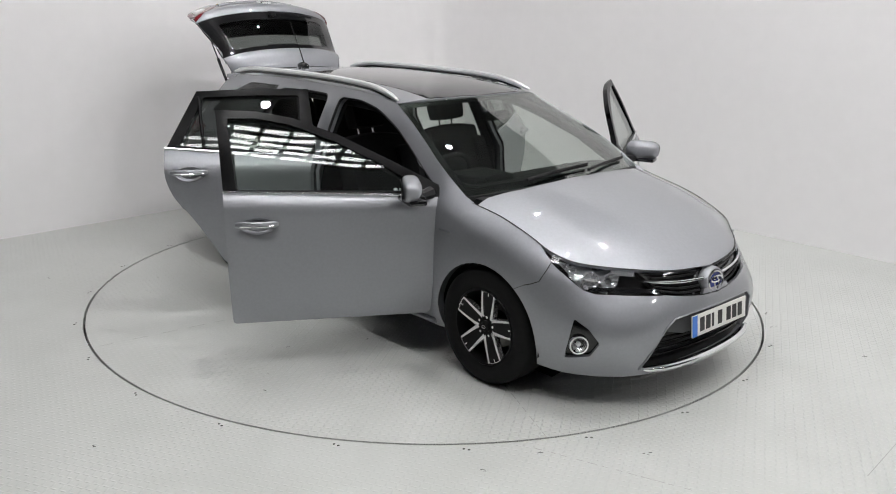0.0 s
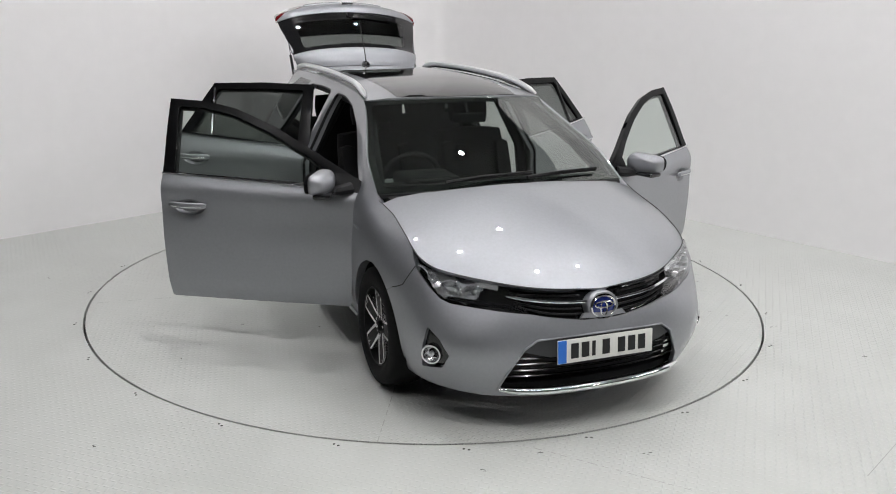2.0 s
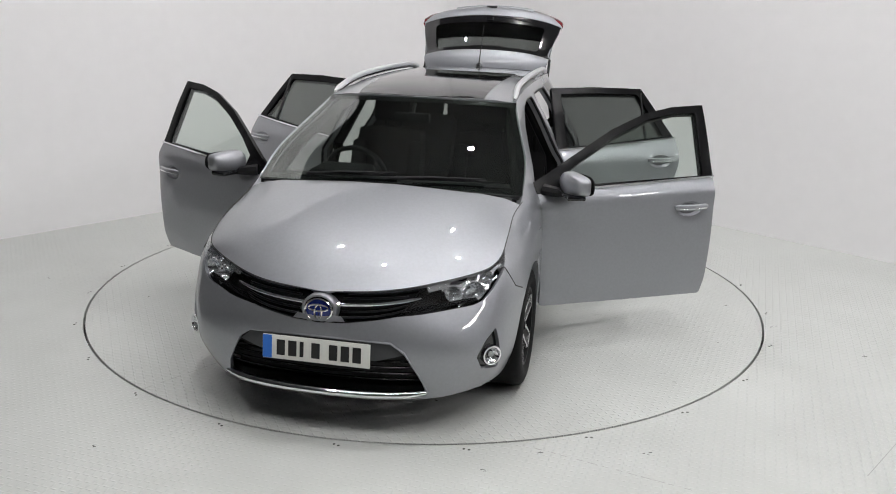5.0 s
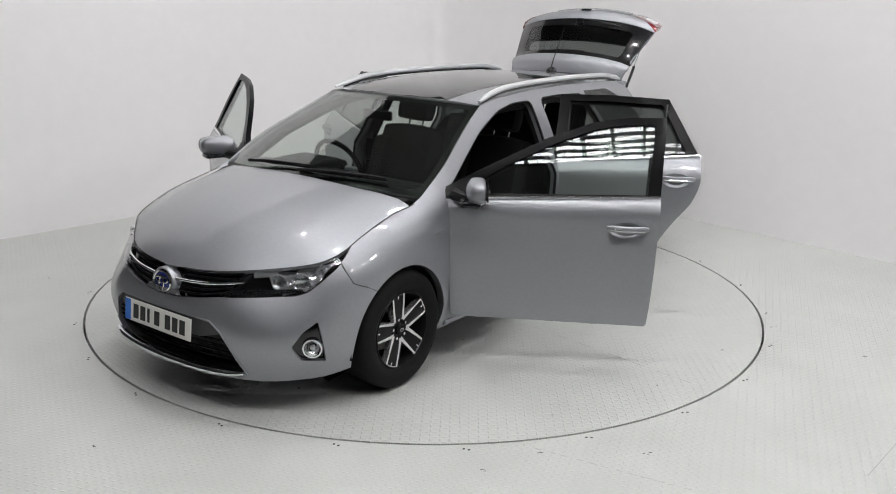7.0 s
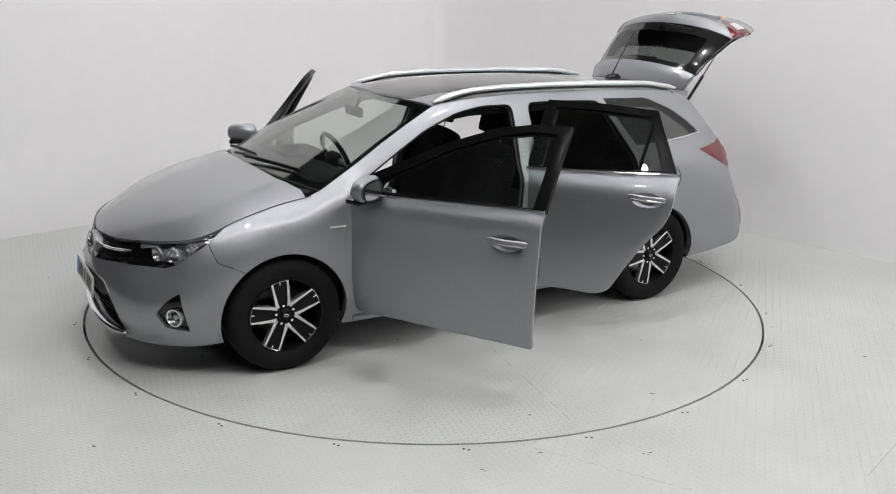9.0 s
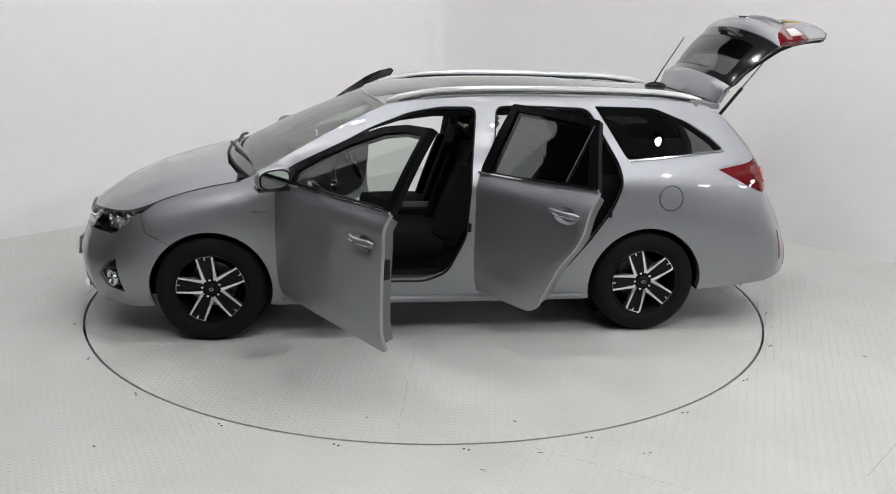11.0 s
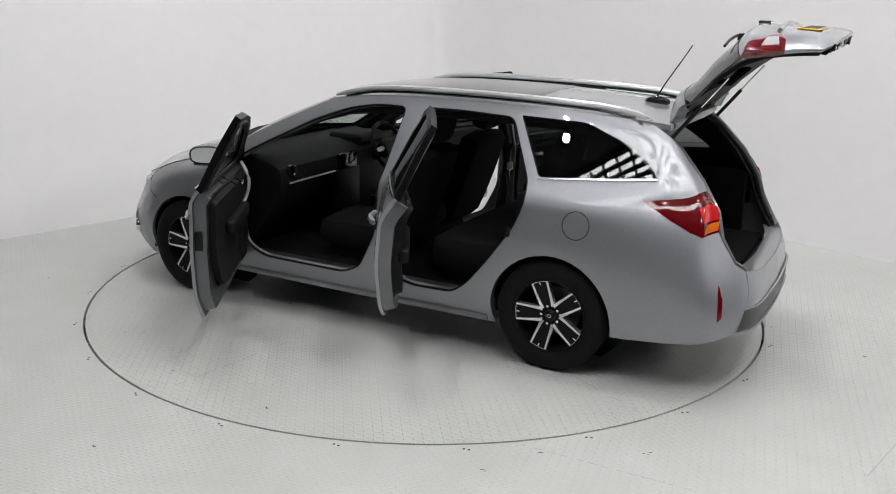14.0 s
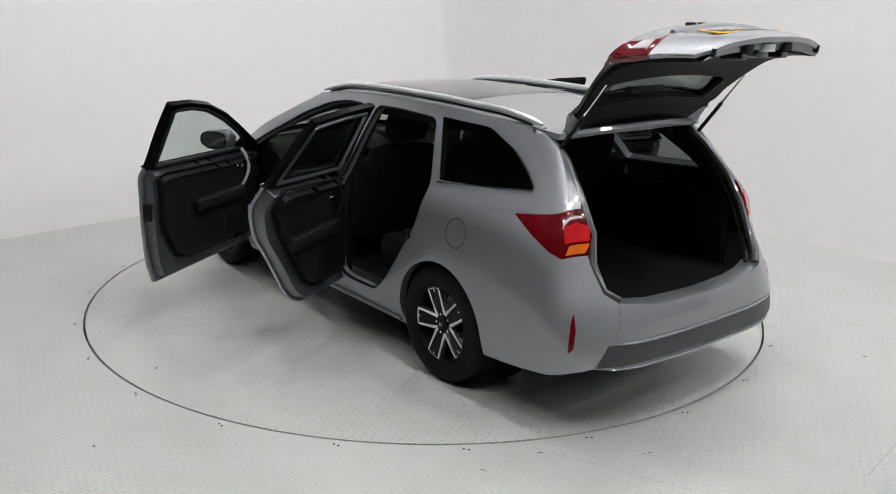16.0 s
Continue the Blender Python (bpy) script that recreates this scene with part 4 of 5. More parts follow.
        for vv in bm.verts:
            u, w, t = vv.co
            q = 2.1 + 1.1 * (1 - u)          # round ahead, squarer towards the glass
            k = (abs(u) ** q + abs(w) ** q + abs(t) ** q) ** (-1 / q)
            u, w, t = u * k, w * k, t * k
            vv.co = Vector((0.004 + 0.056 * u - 0.030 * w * sgn, 0.102 * w, 0.063 * t * (1.0 - 0.14 * w * sgn)))
        part("mirror_cap", bm, PAINT, mir, "silver mirror housing", smooth=60)
        g = []
        for k in range(28):
            a = 2 * math.pi * k / 28
            c, s_ = math.cos(a), math.sin(a)
            g.append((-0.060 - 0.030 * 0.85 * sgn * c * sgn, 0.083 * abs(c) ** 0.7 * (1 if c > 0 else -1), 0.047 * abs(s_) ** 0.7 * (1 if s_ > 0 else -1)))
        bm = bmesh.new()
        ring_ = [bm.verts.new((x, y, z)) for x, y, z in g]
        for vv in ring_:
            vv.co.x = -0.0615 - 0.30 * vv.co.y * sgn
        bm.faces.new(ring_)
        bz = bmesh.new()
        rim_ = [bz.verts.new((-0.0595 - 0.30 * y * 1.13 * sgn, y * 1.13, z * 1.17)) for _, y, z in g]
        bz.faces.new(rim_)
        part("mirror_bezel", bz, BLACK, mir, smooth=0)
        part("mirror_glass", bm, MIRROR, mir, "mirror glass", smooth=0)
        bm = boxed(-0.045, 0.055, -0.092, 0.092, -0.072, -0.045, 0.012, 2)
        part("mirror_base", bm, GLOSS, mir)
        bm = tube([(0.06, sgn * 0.09, -0.052), (0.07, sgn * 0.03, -0.045), (0.072, -sgn * 0.05, -0.04)], 0.008, 6)
        part("mirror_indicator", bm, LENS, mir)
        s0 = Vector((0.86 - h[0], sgn * (0.815 - h[1]), 0.965))
        bm = tube([s0, s0 + Vector((-0.05, sgn * 0.05, -0.005)), (0.735 - h[0], sgn * (0.90 - h[1]), 0.955)], [0.035, 0.03, 0.022], 8)
        part("mirror_arm", bm, BLACK, d)
        sail = fillet([(0.97, 0.957), (0.80, 1.045), (0.74, 1.03), (0.74, 0.972)], 0.01)
        add("mirror_sail", sheet(sail, [], skin, 0.06, 0.02, lift=0.004), FRAME)
    for z in (0.42, 0.78):
        part("hinge", boxed(-0.05, 0.03, sgn * -0.035 - 0.02, sgn * -0.035 + 0.02, z - 0.03, z + 0.03, 0.006), PAINT_SHADED, d)
    return d


for sgn in (1, -1):
    for kind in ("front", "rear"):
        door(kind, sgn)


# ---- tailgate, raised ----
gate = new("tailgate")
gate.parent = car
GV = [0.0, 0.10, 0.17, 0.20, 0.225, 0.40, 0.56, 0.62, 0.68, 0.74, 0.85, 1.0, 1.12, 1.30]
GX = [-1.705, -1.724, -1.752, -1.778, -1.792, -1.915, -2.025, -2.075, -2.125, -2.185, -2.30, -2.44, -2.555, -2.72]
GZ = [1.408, 1.468, 1.530, 1.552, 1.552, 1.700, 1.812, 1.862, 1.886, 1.880, 1.890, 1.884, 1.858, 1.80]
GW = [0.505, 0.52, 0.53, 0.533, 0.535, 0.565, 0.60, 0.605, 0.605, 0.60, 0.575, 0.515, 0.44, 0.38]


def gate_w(v):
    return hermite(GV, GW, v)


def gate_skin(y, v):
    """Outside of the raised gate: across y, and v from the hinge to the free edge."""
    y, v = np.asarray(y, float), np.asarray(v, float)
    x, z = hermite(GV, GX, v), hermite(GV, GZ, v)
    dx, dz = hermite(GV, GX, v + 0.10) - hermite(GV, GX, v - 0.10), hermite(GV, GZ, v + 0.10) - hermite(GV, GZ, v - 0.10)
    n = np.hypot(dx, dz)
    nx, nz = dz / n, -dx / n
    w = gate_w(v)
    drop = 0.085 * (y / 0.6) ** 2 + 0.035 * np.abs(y / w) ** 6
    drop = drop + 0.028 / (1 + np.exp((np.abs(y) - 0.29) / 0.012)) / (1 + np.exp(-(v - 0.85) / 0.010)) / (1 + np.exp((v - 1.0) / 0.010))
    return np.stack([x - nx * drop, y, z - nz * drop], 1)


def gate_band(v0, v1, k0=1.0, k1=None, n=12):
    k1 = k0 if k1 is None else k1
    vs = np.linspace(v0, v1, n)
    e = [(float(gate_w(v)) * (k0 + (k1 - k0) * i / (n - 1)), float(v)) for i, v in enumerate(vs)]
    return e + [(-y, v) for y, v in reversed(e)]


UP = (0.4, 0, 1)
v, f = sheet(gate_band(0.0, 0.215), [], gate_skin, 0.04, 0.05, out=UP, rim=0.004)
link("spoiler", v, f, PAINT, gate)
tip = gate_band(0.575, 1.06) 
tip = [(y, v) for y, v in tip[:12]] + [(0.40, 1.10), (0.2, 1.12), (0.0, 1.125), (-0.2, 1.12), (-0.40, 1.10)] + tip[12:]
v, f = sheet(tip, [], gate_skin, 0.022, 0.022, out=UP, rim=0.004)
link("gate_panel", v, f, PAINT, gate)
PANE = fillet([(0.44, 0.275), (0.475, 0.50), (-0.475, 0.50), (-0.44, 0.275)], 0.04)
v, f = sheet(gate_band(0.222, 0.57, 0.995), [PANE], gate_skin, 0.05, 0.012, out=UP, lift=-0.003)
link("gate_glass_border", v, f, GLOSS, gate, label="black glass border of the tailgate")
v, f = sheet(PANE, [], gate_skin, 0.06, 0.004, out=UP, lift=-0.004)
link("rear_window", v, f, PRIVACY, gate, label="dark tinted rear window")
INNER_HOLE = fillet([(0.42, 0.29), (0.455, 0.48), (-0.455, 0.48), (-0.42, 0.29)], 0.04)


def gate_inner(y, v):
    """The lining's plain inner face."""
    y, v = np.asarray(y, float), np.asarray(v, float)
    vs = [0.0, 0.22, 0.40, 0.57, 0.70, 0.85, 1.06]
    x = hermite(vs, [-1.765, -1.842, -1.945, -2.055, -2.165, -2.30, -2.475], v)
    z = hermite(vs, [1.372, 1.492, 1.606, 1.706, 1.775, 1.802, 1.800], v)
    return np.stack([x, y, z - 0.05 * (y / 0.6) ** 2], 1)


low = gate_band(0.02, 1.04, 0.945)
v, f = sheet(low, [INNER_HOLE], gate_inner, 0.05, 0.02, out=UP, rim=0.0)
link("gate_lining", v, f, TRIM, gate, label="black inner lining of the tailgate")
for sgn in (1, -1):
    vs = np.linspace(0.01, 1.05, 30)
    o = gate_skin(sgn * gate_w(vs) * 0.985, vs) - np.array([0, 0, 0.012])
    n = gate_inner(sgn * gate_w(vs) * 0.93, vs)
    k = (o + n) / 2 + np.array([0, sgn * 0.012, 0])
    ev = [tuple(p) for row in (o, k, n) for p in row]
    ef = [(r * 30 + i, r * 30 + i + 1, (r + 1) * 30 + i + 1, (r + 1) * 30 + i) for r in range(2) for i in range(29)]
    link("gate_side", ev, ef, PAINT_SHADED, gate, flip=sgn > 0, smooth=60)
    lv = np.linspace(0.60, 0.86, 10)
    lo = gate_skin(sgn * gate_w(lv) * 0.985, lv) + np.array([0, sgn * 0.006, -0.004])
    ln = gate_inner(sgn * gate_w(lv) * 0.93, lv)
    lk = lo * 0.4 + ln * 0.6 + np.array([0, sgn * 0.022, 0])
    lm = lo * 0.72 + ln * 0.28 + np.array([0, sgn * 0.020, 0])
    back_v = [tuple(p - np.array([0, sgn * 0.03, 0])) for p in np.concatenate([lo, lm, lk])]
    front_v = [tuple(p) for p in np.concatenate([lo, lm, lk])]
    lf = [(r * 10 + i, r * 10 + i + 1, (r + 1) * 10 + i + 1, (r + 1) * 10 + i) for r in range(2) for i in range(9)]
    link("gate_lamp_flank", front_v + back_v, lf + [tuple(30 + k for k in reversed(q)) for q in lf], REDLENS, gate, flip=sgn > 0, smooth=60)
    LAMP_OUT = [(sgn * y, v) for y, v in ((0.603, 0.585), (0.595, 0.80), (0.575, 0.86), (0.50, 0.85), (0.36, 0.80), (0.48, 0.72), (0.56, 0.62))]
    v, f = sheet(LAMP_OUT, [], gate_skin, 0.03, 0.03, out=UP, lift=0.007, rim=0.004)
    lamp = link("gate_lamp", v, f, REDLENS, gate, label="red lamp in the tailgate's corner")
    CLEAR = [(sgn * y, v) for y, v in ((0.56, 0.75), (0.55, 0.83), (0.47, 0.815), (0.47, 0.765))]
    v, f = sheet(CLEAR, [], gate_skin, 0.03, 0.01, out=UP, lift=0.012)
    link("reversing_lens", v, f, SATIN, lamp, label="clear reversing lens")
    # gas strut
    a, b = Vector((-1.81, sgn * 0.535, 1.305)), Vector((-2.06, sgn * 0.53, 1.625))
    mid = a.lerp(b, 0.52)
    part("gas_strut", tube([a, mid], 0.011, 8), BLACK, gate)
    part("strut_rod", tube([mid, b], 0.005, 6), CHROME, gate)
ys = np.linspace(-0.43, 0.43, 25)
o = gate_skin(ys, np.full(25, 1.09)) + np.array([0.006, 0, -0.028])
n = gate_inner(ys * 1.03, np.full(25, 1.02)) - np.array([0, 0, 0.012])
k = o * 0.35 + n * 0.65 + np.array([-0.022, 0, -0.012])
ev = [tuple(p) for row in (o, k, n, n + np.array([0.10, 0, 0.03])) for p in row]
ef = [(r * 25 + i, r * 25 + i + 1, (r + 1) * 25 + i + 1, (r + 1) * 25 + i) for r in range(3) for i in range(24)]
link("gate_edge", ev, ef, PAINT_SHADED, gate, smooth=50)
for y in (-0.15, 0.0, 0.15):
    c = (k[12] + o[12]) / 2
    part("latch" if y == 0 else "edge_slot", boxed(c[0] - 0.012, c[0] + 0.015, y - (0.045 if y == 0 else 0.03), y + (0.045 if y == 0 else 0.03), c[2] - 0.030, c[2] + 0.004, 0.004), SATIN if y == 0 else BLACK, gate)
e, f2 = gate_skin(np.array([0.0, 0.0]), np.array([0.87, 0.98]))
slope = math.degrees(math.atan2(f2[2] - e[2], -(f2[0] - e[0])))
pl = new("number_plate")
pl.parent = gate
pl.matrix_basis = pose((e[0] + f2[0]) / 2, 0, (e[2] + f2[2]) / 2 + 0.001, 0, slope, 0)
YELLOW = mat("plate_yellow", (0.75, 0.45, 0.03), rough=0.35, coat=0.3, grain=0.03)
part("plate_panel", boxed(-0.056, 0.056, -0.26, 0.26, 0, 0.006, 0.003), YELLOW, pl)
for k in range(7):
    y0 = -0.225 + 0.062 * k + (0.03 if k > 3 else 0)
    part("plate_bar", boxed(-0.038, 0.038, y0, y0 + 0.042, 0.005, 0.0075, 0), PLATEBAR, pl)
c = gate_skin(np.array([0.0]), np.array([0.68]))[0]
part("badge", boxed(c[0] - 0.035, c[0] + 0.035, -0.05, 0.05, c[2] - 0.01, c[2] + 0.012, 0.01, 3), CHROME, gate, "oval chrome badge")
c = gate_skin(np.array([0.0]), np.array([0.80]))[0]
part("grab_strip", tube([tuple(gate_skin(np.array([y]), np.array([0.80]))[0] + np.array([0, 0, 0.002])) for y in np.linspace(-0.34, 0.34, 13)], 0.014, 8), PAINT, gate)
c = gate_skin(np.array([0.0]), np.array([0.535]))[0]
part("wiper_motor", boxed(c[0] - 0.025, c[0] + 0.02, -0.028, 0.028, c[2] - 0.01, c[2] + 0.032, 0.012, 3), BLACK, gate)
w0 = [gate_skin(np.array([y]), np.array([v]))[0] + np.array([0.018, 0, 0.022]) for y, v in ((0.0, 0.535), (0.10, 0.53), (0.22, 0.52), (0.36, 0.505))]
part("rear_wiper", tube([tuple(p) for p in w0], 0.008, 6), BLACK, gate)
for y in (-0.16, 0.0, 0.16):
    c = gate_skin(np.array([y]), np.array([1.0]))[0]
    part("lining_pocket", boxed(c[0] - 0.05, c[0] + 0.03, y - 0.045, y + 0.045, c[2] - 0.112, c[2] - 0.085, 0.008), GLOSS if y else PAINT_SHADED, gate)
c = gate_skin(np.array([0.0]), np.array([0.31]))[0]
part("brake_light", boxed(c[0] - 0.02, c[0] + 0.02, -0.13, 0.13, c[2] - 0.06, c[2] - 0.03, 0.006), BLACK, gate)
o = [gate_skin(np.array([y]), np.array([1.10]))[0] - np.array([-0.02, 0, 0.012]) for y in np.linspace(-0.40, 0.40, 13)]
n = [gate_inner(np.array([y]), np.array([1.03]))[0] for y in np.linspace(-0.46, 0.46, 13)]
ev = [tuple(p) for row in (o, n) for p in row]
link("gate_end", ev, [(i, i + 1, 14 + i, 13 + i) for i in range(12)], PAINT_SHADED, gate, smooth=60)
for y in (-0.40, 0.40):
    c = gate_skin(np.array([y]), np.array([1.09]))[0]
    part("rubber_stop", tube([tuple(c - np.array([0, 0, 0.005])), tuple(c - np.array([-0.005, 0, 0.04]))], 0.012, 8), BLACK, gate)


# ---- nose: lamps, grilles, plate, badge ----
def bowl(s, z):
    """The skin with shallow facets, for the lamps' bright lining."""
    p = skin(s, z)
    k = 0.012 * np.sin(np.asarray(s) * 38 + np.asarray(z) * 20) + 0.008 * np.sin(np.asarray(z) * 85)
    p[:, 0] += k
    return p


for sgn in (1, -1):
    lamp = new("headlamp")
    lamp.parent = car
    tagged(lamp, "clear headlamp with bright reflectors in a dark bezel")
    v, f = sheet(HEAD_LAMP, [], skin, 0.03, 0.008, out=(1, 1, 0), lift=-0.085)
    link("lamp_housing", sided(v, sgn), f, BLACK, lamp, flip=sgn < 0)
    v, f = sheet(HEAD_LAMP, [], skin, 0.03, 0.004, out=(1, 1, 0), lift=0.001, rim=0.001)
    pane = link("lens", sided(v, sgn), f, LENS, lamp, flip=sgn < 0)
    pane.visible_shadow = False
    for (s, z), r, dep in (((1.945, 0.680), 0.044, 0.028), ((2.065, 0.680), 0.036, 0.030), ((1.83, 0.727), 0.022, 0.028)):
        p, n = at_skin(s, z, -dep)
        q = Vector((p.x, sgn * p.y, p.z))
        fwd = Vector((0.92, sgn * 0.39, 0.0))
        m = Matrix.Translation(q) @ fwd.to_track_quat("Z", "Y").to_matrix().to_4x4()
        bm = lathe([(r * 0.12, -0.02), (r * 0.55, -0.012), (r * 0.95, 0.014), (r * 1.06, 0.020), (r * 1.10, 0.012)], 28, "z")
        part("reflector", bm, REFLECTOR, lamp, m=m)
        bm = lathe([(0.001, 0.012), (r * 0.35, 0.008), (r * 0.52, -0.004), (r * 0.52, -0.016)], 20, "z")
        part("projector", bm, LENS, lamp, m=m)
    v, f = sheet(fillet([(1.635, 0.786), (1.80, 0.753), (2.0, 0.726), (2.12, 0.715), (2.10, 0.66), (2.04, 0.632), (1.955, 0.634), (1.90, 0.652), (1.79, 0.720), (1.71, 0.755)], 0.004), [], bowl, 0.02, 0.006, out=(1, 1, 0), lift=-0.034)
    link("side_reflector", sided(v, sgn), f, REFLECTOR, lamp, flip=sgn < 0)
    v, f = sheet(fillet([(2.08, 0.725), (2.21, 0.712), (2.20, 0.69), (2.09, 0.70)], 0.004), [], skin, 0.03, 0.006, out=(1, 0, 0), lift=-0.018)
    link("daytime_lamp", sided(v, sgn), f, REFLECTOR, lamp, flip=sgn < 0)
    v, f = sheet([(1.925, 0.632), (2.15, 0.624), (2.33, 0.612), (2.30, 0.632), (2.15, 0.641), (1.94, 0.648)], [], skin, 0.03, 0.006, out=(1, 0, 0), lift=-0.02)
    link("lower_bezel", sided(v, sgn), f, GLOSS, lamp, flip=sgn < 0)
    # fog lamp in its dark corner
    v, f = sheet(FOG, [], skin, 0.03, 0.006, out=(1, 1, 0), lift=-0.022)
    fog = link("fog_surround", sided(v, sgn), f, GLOSS, car, flip=sgn < 0)
    p, n = at_skin(1.885, 0.370, -0.004)
    q = Vector((p.x, sgn * p.y, p.z))
    m = Matrix.Translation(q) @ Vector((0.78, sgn * 0.62, 0.0)).to_track_quat("Z", "Y").to_matrix().to_4x4()
    part("fog_ring", lathe([(0.034, -0.004), (0.040, 0.007), (0.047, 0.006), (0.050, -0.006), (0.046, -0.02)], 32, "z"), CHROME, fog, m=m)
    part("fog_reflector", lathe([(0.001, -0.03), (0.02, -0.024), (0.036, -0.004)], 24, "z"), REFLECTOR, fog, m=m)
    part("fog_lens", lathe([(0.001, 0.006), (0.02, 0.004), (0.036, -0.002)], 24, "z"), LENS, fog, m=m)
    part("fog_bulb", lathe([(0.001, -0.004), (0.012, -0.008), (0.013, -0.02)], 16, "z"), SATIN, fog, m=m)

v, f = sheet(GRILLE, [], skin, 0.04, 0.01, out=(1, 0, 0), lift=-0.035)
grille = link("upper_grille", *whole(v, f), GLOSS, car, label="black upper grille with bright bars")
for sgn in (1, -1):
    path = [at_skin(s, float(hermite([2.2, 2.45, 2.72], [0.672, 0.648, 0.635], s)), -0.006)[0] for s in np.linspace(2.24, 2.64, 9)]
    part("grille_bar", tube([(p.x, sgn * p.y, p.z) for p in path], [0.004] + [0.0075] * 8, 8), CHROME, grille)
    path = [at_skin(s, float(wing_top(s)) - 0.012, -0.004)[0] for s in np.linspace(2.25, 2.60, 9)]
    part("grille_trim", tube([(p.x, sgn * p.y, p.z) for p in path], 0.004, 6), GLOSS, grille)
    for dz in (-0.03, 0.03, -0.055):
        path = [at_skin(s, float(hermite([2.2, 2.45, 2.72], [0.672, 0.648, 0.635], s)) + dz * hermite([2.25, 2.45, 2.72], [0.5, 0.9, 1.0], s), -0.028)[0] for s in np.linspace(2.30, 2.62, 7)]
        part("grille_slat", tube([(p.x, sgn * p.y, p.z) for p in path], 0.006, 6), BLACK, grille)

# round badge on its plinth
def plinth(name, prof, material, parent, squash=1.0):
    bm = lathe(prof, 40, "x")
    return part(name, bm, material, parent, m=pose(2.112, 0, 0.608, 0, -8, 0) @ Matrix.Diagonal((1, 0.86, squash * 0.86, 1)))


badge = new("badge")
badge.parent = car
tagged(badge, "round chrome badge with a dark blue field")
plinth("badge_plinth", [(0.104, -0.03), (0.100, 0.008), (0.092, 0.018), (0.082, 0.018)], PAINT, badge, 0.86)
plinth("badge_ring", [(0.080, 0.014), (0.080, 0.022), (0.074, 0.026), (0.068, 0.022), (0.066, 0.014)], CHROME, badge, 0.78)
plinth("badge_field", [(0.001, 0.022), (0.04, 0.0205), (0.068, 0.016), (0.068, 0.0)], BADGEBLUE, badge, 0.78)
for ry, rz, zz in ((0.047, 0.015, 0.634), (0.017, 0.034, 0.615)):
    loop = [(2.136 - 0.10 * (zz + rz * math.sin(a) - 0.62), ry * math.cos(a), zz - 0.012 + rz * math.sin(a)) for a in np.linspace(0, 2 * math.pi, 28)[:-1]]
    part("badge_loop", tube(loop, 0.0048, 6, closed=True), CHROME, badge)
v, f = sheet([(2.60, 0.567), (2.72, 0.563), (2.72, 0.585), (2.62, 0.59)], [], skin, 0.03, 0.02, out=(1, 0, 0), lift=0.004, rim=0.003)
link("badge_shelf", *whole(v, f), PAINT, car)

# lower intake
v, f = sheet(INTAKE, [], skin, 0.04, 0.01, out=(1, 0, 0), lift=-0.07)
intake = link("lower_grille", *whole(v, f), BLACK, car, label="black lower grille with thin slats and a chrome lip")
v, f = sheet([(2.33, 0.425), (2.385, 0.478), (2.715, 0.491), (2.715, 0.395), (2.45, 0.39)], [], skin, 0.04, 0.01, out=(1, 0, 0), lift=-0.012)
link("plate_panel_backing", *whole(v, f), mat("dark_grey_plastic", (0.05, 0.052, 0.055), rough=0.45, grain=0.1), intake)
for z, s0 in ((0.285, 2.245), (0.320, 2.265), (0.355, 2.285), (0.385, 2.305)):
    half_path = [at_skin(s, z, -0.025)[0] for s in np.linspace(s0 + 0.005, 2.715, 9)]
    path = [(p.x, p.y, p.z) for p in half_path] + [(p.x, -p.y, p.z) for p in reversed(half_path[:-1])]
    part("intake_slat", tube(path, 0.0085, 6, flat=0.55), GLOSS, intake)
half_path = [at_skin(s, 0.226 + 0.016 * (1 - (s - 2.225) / 0.49) ** 4, 0.018)[0] for s in np.linspace(2.222, 2.715, 12)]
path = [(p.x, p.y, p.z) for p in half_path] + [(p.x, -p.y, p.z) for p in reversed(half_path[:-1])]
part("chrome_lip", tube(path, [0.010, 0.018] + [0.024] * 19 + [0.018, 0.010], 12, flat=0.85), CHROME, car, "chrome lip below the intake")
half_path = [at_skin(s, z, 0.002)[0] for s, z in INTAKE[3:8]]
path = [(p.x, p.y, p.z) for p in half_path] + [(p.x, -p.y, p.z) for p in reversed(half_path[:-1])]
part("intake_frame", tube(path, 0.005, 6), PAINT, intake)
half_path = [at_skin(s, 0.20, -0.05)[0] for s in np.linspace(1.75, 2.715, 12)]
path = [(p.x, p.y, p.z) for p in half_path] + [(p.x, -p.y, p.z) for p in reversed(half_path[:-1])]
part("under_spoiler", tube(path, 0.028, 8, flat=1.2), BLACK, car)

# front plate, its writing as plain bars
plate = new("number_plate")
plate.parent = car
plate.matrix_basis = pose(2.172, 0, 0.428, 0, -6, 0)
part("plate_panel", boxed(0, 0.006, -0.258, 0.258, -0.0565, 0.0565, 0.003), PLATE, plate, "white number plate with a blue end")
part("plate_band", boxed(0.0045, 0.0075, -0.256, -0.212, -0.054, 0.054, 0), BLUE, plate)
for k in range(7):
    y0 = -0.188 + 0.056 * k + (0.028 if k > 3 else 0)
    part("plate_bar", boxed(0.0045, 0.0078, y0, y0 + (0.018 if k == 2 else 0.040), -0.036, 0.036, 0), PLATEBAR, plate)


